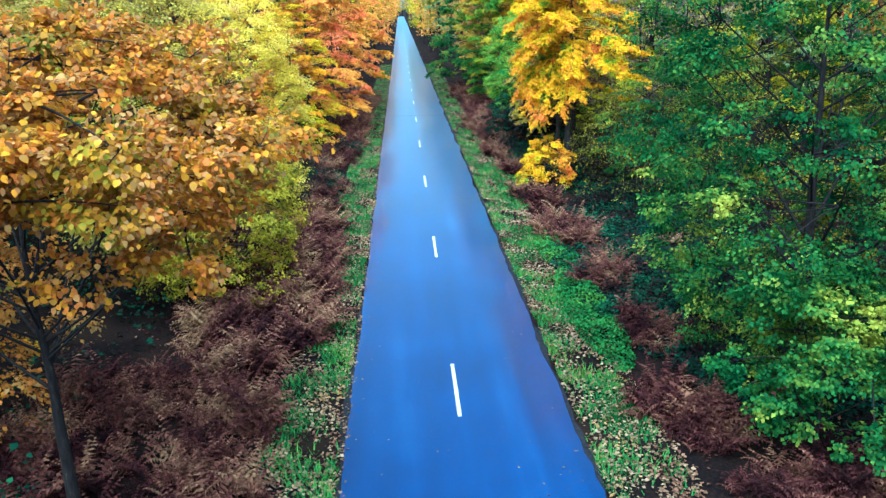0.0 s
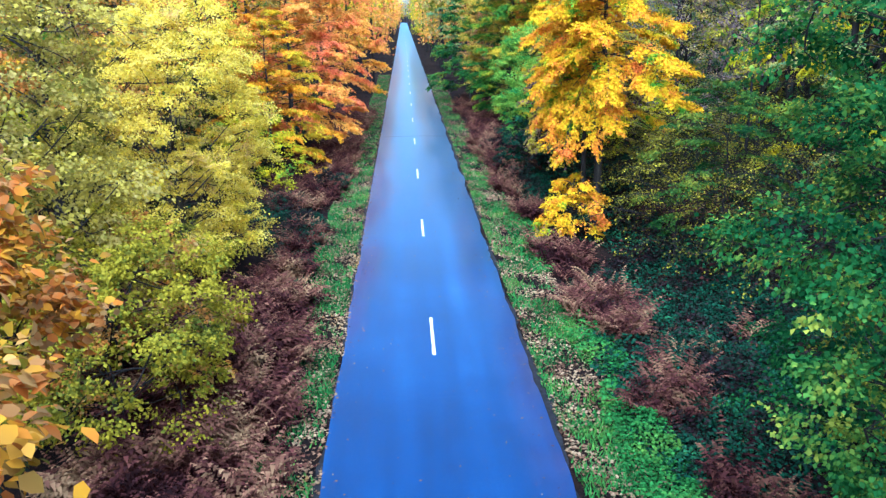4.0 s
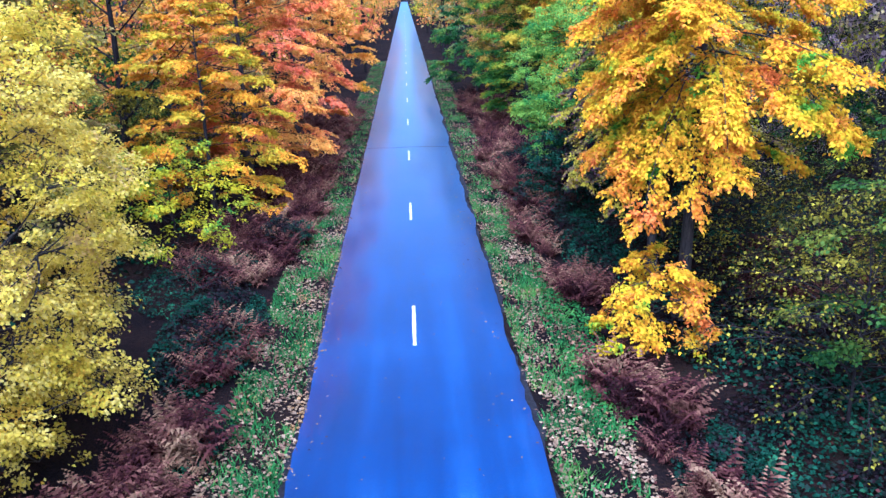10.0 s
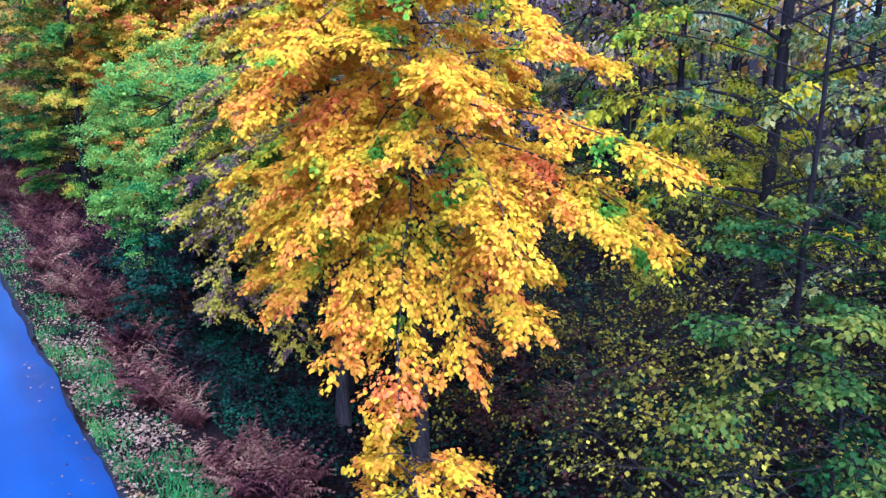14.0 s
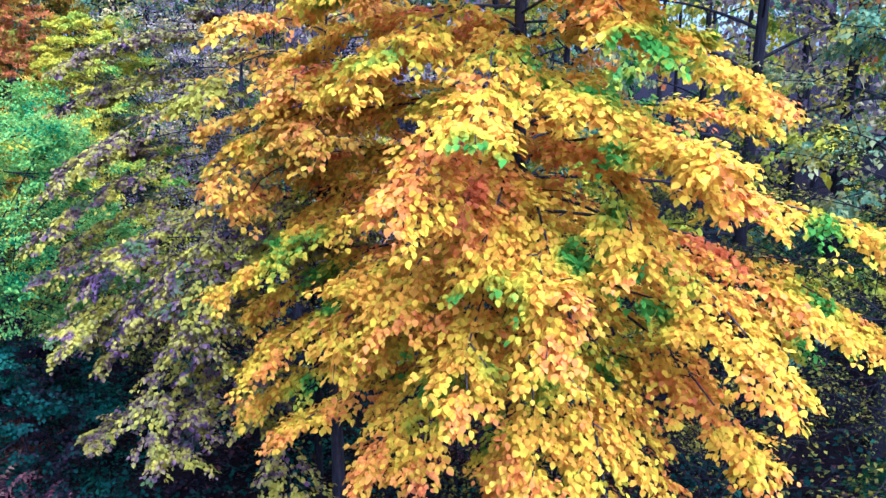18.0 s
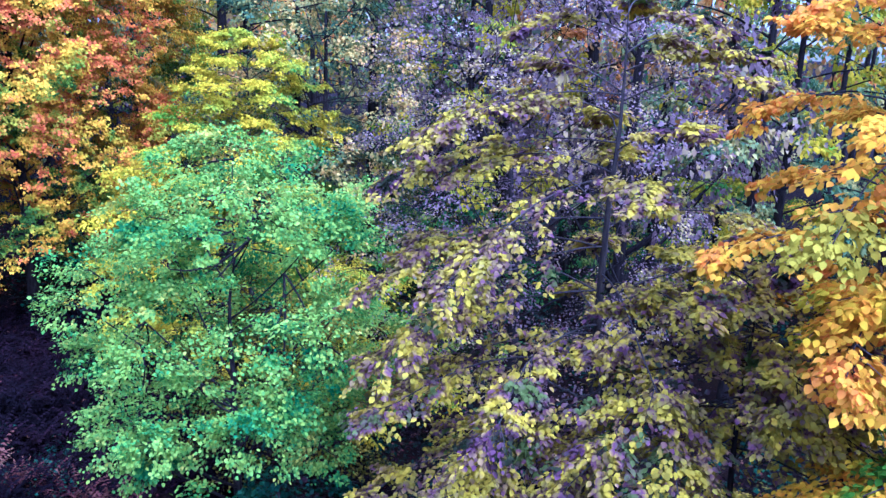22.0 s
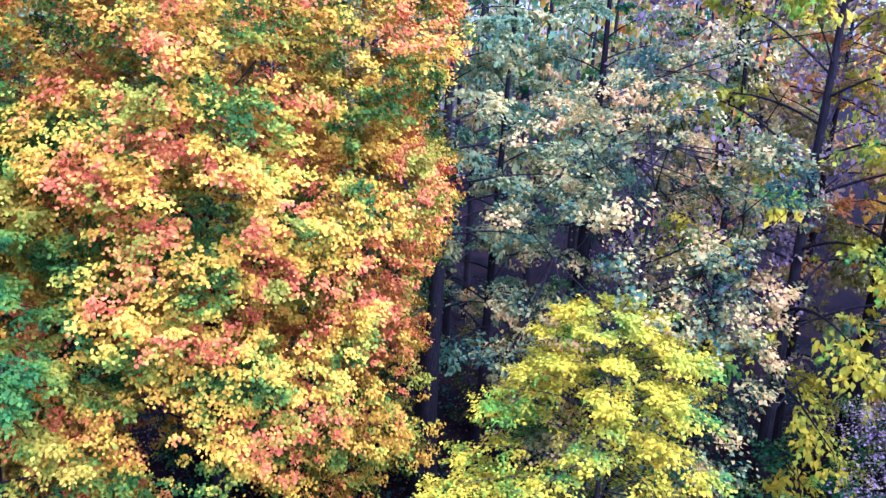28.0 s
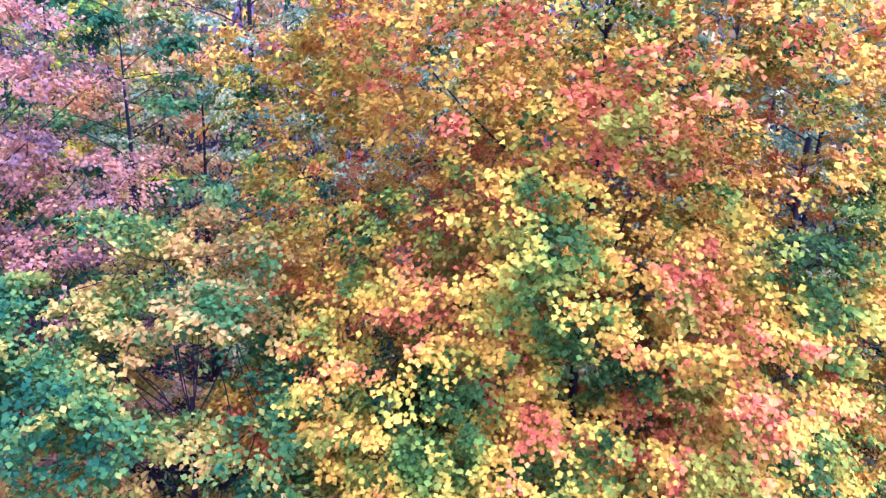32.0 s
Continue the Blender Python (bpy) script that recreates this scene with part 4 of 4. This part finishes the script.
tree("beech_tree", 8.5, 48.5, 12.6, 8.3, 1.9, "orange", "orange-red beech leaning out beside the golden one", nb=32, twigs=24, per=24, size=0.105, flat=0.92, sag=0.4, rise=0.12, droop=0.36, wid=0.27, power=0.6, bias=(0.3, 190), seed=32, twig_n=160)
tree("copper_beech_tree", 9.5, 50.0, 8.6, 5.0, 2.9, "copper", "low copper-olive beech with sweeping drooping boughs", nb=30, twigs=32, per=34, size=0.1, flat=0.97, sag=0.2, rise=0.12, droop=0.42, wid=0.2, bias=(0.2, 150), extra=((6.8, 120, 4.2, 0.0, 0.5), (6.2, 140, 4.2, 0.0, 0.5), (7.2, 155, 3.6, 0.0, 0.5), (6.0, 112, 4.2, 0.0, 0.4)), seed=33, twig_n=160, bark="bark_dark")
clump_tree("hornbeam_tree", 20.0, 67.6, 17.5, 2.0, 3.9, "peach", "blue-green forest tree with pale peach-yellow clusters", clumps=120, tufts=13, per=20, size=0.135, cr=1.0, sq=0.6, holes=0.5, seed=34, r0=0.2, twig_n=260)
clump_tree("elder_bush", 6.9, 57.0, 3.0, 0.15, 1.5, "bramble", "low dark blue-green bush below the young tree", clumps=34, tufts=10, per=30, size=0.11, cr=0.6, sq=0.7, seed=31, r0=0.04, twig_n=60, stem=0.5)
tree("copper_beech_tree", 10.4, 52.6, 13.0, 2.0, 4.4, "copper", "copper-purple beech with thin withering leaves", nb=40, twigs=32, per=34, size=0.1, flat=0.97, sag=0.2, rise=0.2, droop=0.4, wid=0.2, bias=(0.15, 220), extra=((6.5, 235, 5.4, 0.0, 0.75), (7.5, 215, 5.0, 0.1, 0.6), (6.0, 200, 4.6, 0.0, 0.6), (5.0, 210, 4.4, 0.0, 0.5), (8.5, 125, 4.2, 0.05, 0.35), (9.8, 118, 3.8, 0.1, 0.3), (7.2, 132, 4.2, 0.0, 0.35), (10.6, 140, 3.6, 0.1, 0.3), (8.0, 150, 4.2, 0.05, 0.4), (6.4, 120, 4.0, 0.0, 0.35), (9.2, 165, 3.8, 0.05, 0.4)), seed=4, twig_n=280)
tree("hornbeam_tree", 15.8, 66.9, 11.6, 0.8, 5.2, "lime", "lime-yellow layered hornbeam of conical shape", nb=105, twigs=26, per=28, size=0.095, flat=0.82, sag=0.3, rise=0.22, droop=0.3, wid=0.27, power=0.7, seed=5, twig_n=160)
dome_tree("oak_tree", 15.0, 78.6, 28.0, 0.4, 6.7, "oak", "large oak in orange, gold and olive autumn leaf", tufts=17000, per=30, size=0.1, seed=8, gap=-0.38, r0=0.2)
clump_tree("hornbeam_tree", 9.4, 85.0, 18.0, 1.0, 4.1, "mixed", "olive-green hornbeam with cream and pink sprays", clumps=280, tufts=16, per=36, size=0.125, cr=0.9, sq=0.45, low=-0.9, seed=7, twig_n=120, thin=0.5, loss=0.15, reach=0.75)
tree("hornbeam_tree", 8.7, 79.9, 15.6, 0.8, 3.5, "meadow", "green and straw-yellow hornbeam beside the oak", nb=84, twigs=28, per=28, size=0.11, flat=0.8, sag=0.3, rise=0.2, droop=0.32, wid=0.26, power=0.42, seed=45, twig_n=80, bark="bark_dark")
clump_tree("oak_tree", 10.5, 94.0, 22.5, 2.0, 5.0, "rose", "broad oak in rose and rust leaf beside the road", clumps=190, tufts=13, per=26, size=0.13, cr=1.2, sq=0.5, holes=0.2, seed=16, r0=0.3, twig_n=0, thin=0.6)
clump_tree("purple_beech_tree", 16.0, 57.0, 14.0, 0.6, 4.2, "purple", "half-bare purple-brown beech with pale dotted leaves", clumps=90, tufts=14, per=22, size=0.075, cr=1.15, sq=0.7, seed=8, twig_n=500, bark="bark_dark", thin=0.6)
clump_tree("maple_tree", 9.4, 18.8, 13.5, 0.2, 4.4, "green", "dense dark-green broadleaf tree beside the verge", clumps=150, tufts=14, per=40, size=0.10, cr=1.0, sq=0.7, seed=9, twig_n=320, low=-0.97)
clump_tree("hazel_bush", 8.0, 14.8, 4.0, 0.2, 1.8, "green", "bright green hazel bush at the forest edge", clumps=40, tufts=12, per=34, size=0.11, cr=0.7, sq=0.6, seed=10, r0=0.06, twig_n=60, stem=0.5)
tree("lime_tree", 12.9, 38.9, 14.5, 2.4, 4.4, "dotted", "slender tree with thin yellow-green leaves", bark="bark_dark", r0=0.1, nb=50, twigs=20, per=8, size=0.1, flat=0.5, sag=0.2, rise=0.25, droop=0.25, wid=0.26, seed=11, twig_n=300)
tree("lime_tree", 17.0, 31.5, 15.0, 1.6, 4.8, "dotted", "green and yellow layered tree behind the verge", r0=0.12, nb=54, twigs=20, per=7, size=0.115, flat=0.7, sag=0.2, rise=0.2, droop=0.3, wid=0.26, seed=12, twig_n=160, bark="bark_dark")
tree("thorn_bush", 9.8, 37.6, 3.8, 0.5, 3.2, "dotted", "dark leggy shrub dotted with small yellow leaves", nb=34, twigs=16, per=5, size=0.09, flat=0.7, rise=0.45, droop=0.4, wid=0.26, power=0.4, seed=13, r0=0.05, twig_n=280, bark="bark_dark")
tree("thorn_bush", 13.0, 46.0, 5.0, 0.5, 3.4, "dotted", "dark leggy shrub dotted with small yellow leaves", nb=36, twigs=18, per=5, size=0.10, flat=0.7, rise=0.45, droop=0.4, wid=0.26, power=0.4, seed=14, r0=0.05, twig_n=220, bark="bark_dark")
tree("thorn_bush", 11.0, 60.8, 4.8, 0.5, 3.0, "dotted", "dark leggy shrub dotted with small yellow leaves", nb=36, twigs=18, per=13, size=0.10, flat=0.6, rise=0.45, droop=0.4, wid=0.26, power=0.4, seed=15, r0=0.05, twig_n=120, bark="bark_dark")
tree("hornbeam_tree", 6.8, 99.0, 13.0, 1.0, 4.6, "green", "green tree overhanging the far road", nb=50, twigs=22, per=16, size=0.2, flat=0.7, wid=0.26, seed=17, twig_n=0)
for i, (x, y, H, R) in enumerate(((11.4, 42.2, 4.2, 3.2), (14.6, 41.6, 5.5, 3.4), (16.2, 47.6, 5.5, 3.6), (12.6, 33.4, 4.4, 3.2), (15.0, 36.2, 6.0, 3.4), (18.5, 42.5, 6.5, 3.6), (11.6, 47.8, 4.0, 2.8))):
    tree("thorn_bush", x, y, H, 0.5, R, "dotted", "dark leggy shrub dotted with small yellow leaves", nb=34, twigs=17, per=3, size=0.09, flat=0.5, rise=0.45, droop=0.4, wid=0.3, power=0.4, seed=130 + i, r0=0.045, twig_n=200, bark="bark_dark", group="thorn bushes")
# the other side of the road
clump_tree("oak_tree", -7.8, 13.0, 9.5, 5.7, 4.2, "amber", "young oak in orange and tan leaf over bracken", clumps=140, tufts=14, per=30, size=0.115, cr=0.7, sq=0.6, seed=20, twig_n=340)
clump_tree("holly_bush", -5.0, 52.4, 1.5, 0.1, 0.5, "bramble", "small dark evergreen bush in bracken", clumps=14, tufts=8, per=22, size=0.08, cr=0.3, sq=0.8, seed=28, r0=0.03, stem=0.6)
clump_tree("maple_tree", -9.2, 37.6, 10.2, 0.2, 3.1, "pale", "pale yellow field maple with fine leaves", low=-0.98, clumps=130, tufts=14, per=44, size=0.085, cr=0.85, sq=0.7, seed=21, twig_n=300, bark="bark")
clump_tree("hazel_bush", -7.7, 26.0, 5.0, 0.2, 2.7, "hazel", "yellow-green hazel bush with small round leaves", clumps=60, tufts=12, per=36, size=0.095, cr=0.8, sq=0.7, seed=22, r0=0.06, twig_n=120, stem=0.5)
clump_tree("maple_tree", -11.6, 28.5, 12.0, 0.8, 3.7, "straw", "straw-yellow maple with tan tips", clumps=100, tufts=14, per=28, size=0.12, cr=1.05, sq=0.7, seed=23, twig_n=260, bark="bark")
tree("beech_tree", -8.8, 65.5, 16.5, 1.4, 5.4, "flame", "flame-red and orange beech overhanging the road", nb=84, twigs=30, per=28, size=0.14, flat=0.88, sag=0.3, rise=0.18, droop=0.32, wid=0.26, power=0.5, bias=(0.1, 0), seed=24, twig_n=160)
tree("beech_tree", -9.2, 58.6, 10.0, 0.8, 4.0, "flame_low", "amber-yellow young beech with layered sprays", nb=54, twigs=28, per=28, size=0.13, flat=0.95, sag=0.3, rise=0.18, droop=0.32, wid=0.26, seed=25, twig_n=100)
tree("hornbeam_tree", -14.5, 49.0, 16.0, 1.4, 5.2, "far_olive", "olive and gold hornbeam behind the beeches", nb=60, twigs=24, per=20, size=0.16, flat=0.8, wid=0.26, seed=26, twig_n=0)
tree("beech_tree", -7.8, 78.0, 16.0, 1.4, 5.4, "flame", "red-orange beech further along the road", nb=56, twigs=24, per=20, size=0.2, flat=0.85, sag=0.3, rise=0.18, droop=0.3, wid=0.26, power=0.5, seed=27, twig_n=0)

# ---- the forest behind ----
SPEC = (("far_olive", 20, 3.0, 4.8, 0.7, "olive-green forest tree in early autumn leaf"),
        ("rust", 19, 3.0, 5.0, 0.6, "rust-brown forest oak with withered leaves"),
        ("haze_pale_dotted", 21, 3.5, 4.6, 0.8, "tall forest tree with thin yellow-green leaves"),
        ("purple", 19, 2.5, 4.6, 0.6, "half-bare purple-brown forest tree"),
        ("lime", 18, 2.5, 4.6, 0.8, "lime-yellow forest tree in autumn leaf"),
        ("oak", 19, 3.0, 5.2, 0.5, "orange and gold forest oak in autumn leaf"),
        ("green", 18, 2.5, 4.6, 0.7, "dark green forest tree still in leaf"),
        ("flame", 18, 2.5, 5.0, 0.8, "red-orange forest beech in autumn leaf"))
NEAR = [clump_tree("forest_tree", -200 - 12 * i, -60, H, zb, R - 0.5, mat, label, clumps=70, tufts=12, per=15, size=0.17, cr=1.3, sq=0.65, seed=50 + i, group="forest trees", apart=False, r0=0.24) if flat < 0.65 else
        tree("forest_tree", -200 - 12 * i, -60, H, zb, R, mat, label, nb=42, twigs=18, per=14, size=0.17, flat=flat, wid=0.27, power=0.45, seed=50 + i, group="forest trees", limbs_apart=False, r0=0.24, bark="bark_dark", rise=0.28, inner=0.3)
        for i, (mat, H, zb, R, flat, label) in enumerate(SPEC)]
BUSH = [tree("understorey_bush", -200 - 12 * i, -120, 4.5, 0.3, 2.6, mat, label, nb=24, twigs=15, per=16, size=0.125, flat=0.5, wid=0.3, power=0.4, seed=90 + i, group="understorey bushes", limbs_apart=False, r0=0.05, bark="bark_dark", rise=0.4)
        for i, (mat, label) in enumerate((("dotted", "yellow-green understorey bush in shade"), ("green", "dark green understorey bush in shade"), ("green", "dark green understorey bush in shade"), ("lime", "lime-yellow understorey bush in shade"), ("rust", "rust-brown understorey bush in shade")))]
TALL = [tree("tall_forest_tree", x, y, 23 + i, 9.5, 4.6, mat, "tall forest tree with a thick dark bare trunk", nb=36, twigs=20, per=18, size=0.16, flat=0.85, wid=0.27, power=0.45, seed=110 + i, r0=0.42, bark="bark_dark", twig_n=0, group="tall bare-stemmed trees")
        for i, (x, y, mat) in enumerate(((22.2, 75.0, "haze_pale_dotted"), (28.8, 71.7, "haze_pale_dotted"), (34.6, 67.5, "far_olive"), (29.9, 61.0, "rust")))]
HERO = [(12, 72.5, 5), (20, 67.6, 3), (8.3, 44.5, 4), (8.3, 58, 3), (10.2, 53, 3), (15.8, 66, 4), (15, 78.6, 6.5), (9.4, 85, 4.5), (10.5, 94, 5), (7.9, 80.2, 3), (16, 57, 4), (9.4, 18.8, 4.5), (12.7, 38.9, 4), (17, 31.5, 4), (22.2, 75, 2), (28.8, 71.7, 2), (34.6, 67.5, 2), (29.9, 61, 2), (6.8, 99, 4),
        (-8.4, 12.6, 4), (-9.2, 37.6, 4), (-11.6, 28.5, 4), (-8.8, 65.5, 5), (-9.2, 58.6, 4), (-14.5, 49, 4), (-7.8, 78, 5), (8.4, 14.6, 3), (10.2, 38.4, 3), (13, 46, 2.5)]


def far_woods(blocks, seed):
    """The woods too far off to tell tree from tree: stems and loose crowns in one mesh."""
    rng = np.random.default_rng(seed)
    mats = [M[s[0]] for s in SPEC]
    models = []
    for i in range(len(SPEC)):
        H, R, n = SPEC[i][1], SPEC[i][3], 800
        c = unit(rng.normal(0, 1, (46, 3))) * rng.uniform(0.45, 1, (46, 1)) * [R * 0.85, R * 0.85, H * 0.40] + [0, 0, H * 0.57]
        P = c[rng.integers(0, 46, n)] + rng.normal(0, 0.55, (n, 3)) * [1.2, 1.2, 0.7]
        lv = leaves(P, rng.normal(0, 1, (n, 3)) - [0, 0, 0.3], np.array([0, 0, 0.9]) + rng.normal(0, 0.5, (n, 3)), rng.uniform(0.35, 0.6, n))
        models.append((lv, tube([[0, 0, 0], [0.1, 0, H * 0.5], [0, 0.1, H * 0.9]], [0.26, 0.17, 0.04], 5)))
    V, F, mi, base = [], [], [], 0
    for side, x0, x1, y0, y1, step, weights, tall in blocks:
        for gx in np.arange(x0, x1, step):
            for gy in np.arange(y0, y1, step):
                x, y = side * (gx + rng.uniform(-0.4, 0.4) * step), gy + rng.uniform(-0.4, 0.4) * step
                k, a, s = rng.choice(len(SPEC), p=np.array(weights) / sum(weights)), rng.uniform(0, 6.28), rng.uniform(0.85, 1.15)
                turn = np.array([[math.cos(a), math.sin(a), 0], [-math.sin(a), math.cos(a), 0], [0, 0, tall * rng.uniform(0.9, 1.2)]]) * s
                for (v, f), slot in zip(models[k], (k, len(SPEC))):
                    V.append(v @ turn + [x, y, -0.1])
                    F.append(f + base)
                    mi.append(np.full(len(f), slot, np.int32))
                    base += len(v)
    me = mesh_np("far_woods", np.concatenate(V), np.concatenate(F), mats[0])
    for m in mats[1:] + [M["bark_dark"]]:
        me.materials.append(m)
    me.polygons.foreach_set("material_index", np.concatenate(mi))
    tagged(new("far_woods", me), "distant autumn woods in mixed leaf colours", "woods", kind="stuff")


def forest(kinds, side, x0, x1, y0, y1, step, weights, seed, room=1.0, tall=1.0):
    rng = np.random.default_rng(seed)
    for gx in np.arange(x0, x1, step):
        for gy in np.arange(y0, y1, step):
            x, y = side * (gx + rng.uniform(-0.4, 0.4) * step), gy + rng.uniform(-0.4, 0.4) * step
            k, turn, s, sz = rng.choice(len(kinds), p=np.array(weights) / sum(weights)), rng.uniform(0, 360), rng.uniform(0.85, 1.15), rng.uniform(0.9, 1.2)
            if step == 7.6 and x < 21 and 26 < y < 57:
                continue
            if any((x - a) ** 2 + (y - b) ** 2 < (r + room) ** 2 for a, b, r in HERO):
                continue
            t = copy_thing(kinds[k], Matrix.Translation((x, y, float(ground_height(x, y)))) @ Matrix.Rotation(radians(turn), 4, "Z"))
            t.scale = (s, s, s * sz * tall)


forest(NEAR, 1, 21, 40, 26, 66, 6.4, (4, 1, 7, 1.2, 3, 0.6, 2.5, 0.2), 1, tall=1.25)
forest(NEAR, 1, 21, 40, 66, 112, 6.4, (4, 0.5, 7, 0.3, 2.5, 0.3, 3, 0.2), 2, tall=1.3)
forest(NEAR, 1, 10.5, 21, 93, 135, 7.0, (3, 3, 0.5, 2, 1, 2, 2, 2), 8)
forest(NEAR, -1, 10.0, 22, 90, 125, 7.5, (1, 2, 1, 0.5, 1, 3, 0.5, 6), 4)
forest(NEAR, -1, 15.5, 24, 14, 90, 7.0, (3, 2, 2, 1, 3, 3, 0.5, 2), 5)
forest(NEAR, 1, 16.5, 22, 2, 26, 6.5, (3, 0, 2, 0, 2, 0, 4, 0), 6)
forest(NEAR, -1, 12.0, 26, -44, 1, 7.0, (3, 2, 2, 1, 3, 3, 0.5, 2), 21)
forest(NEAR, 1, 11.0, 26, -44, 2, 7.0, (3, 0.5, 2, 1, 2, 1, 4, 1), 22)
forest(BUSH, 1, 13, 40, 22, 105, 7.6, (4, 3, 1, 2, 0.6), 12, room=-1.2)
forest(BUSH, -1, 11, 26, 12, 90, 8.0, (3, 2, 1, 3, 3), 13, room=-1.0)
far_woods((
        (1, 43, 100, 30, 190, 9.0, (4, 2, 3, 3, 2, 2, 2, 1), 1.55),
        (1, 8.5, 40, 136, 200, 8.5, (3, 3, 1, 1, 2, 3, 2, 2), 1.0),
        (-1, 8.5, 34, 128, 220, 8.5, (1, 2, 1, 0.5, 1, 3, 0.5, 5), 1.0),
        (-1, 26, 52, 10, 125, 9.0, (3, 3, 2, 1, 2, 3, 1, 2), 1.0),
        (1, -40, 40, -80, -62, 9.0, (3, 2, 2, 1, 2, 3, 2, 2), 1.0),
        (1, -28, 30, 770, 790, 9.0, (2, 2, 1, 1, 3, 3, 1, 2), 1.0),
        (1, 8, 24, 200, 420, 8.0, (3, 3, 1, 1, 2, 3, 2, 2), 1.0),
        (-1, 8, 24, 220, 420, 8.0, (1, 2, 1, 0.5, 1, 3, 0.5, 5), 1.0),
), 9)
for k in NEAR + BUSH:
    for o in list(k.children_recursive) + [k]:
        bpy.data.objects.remove(o)
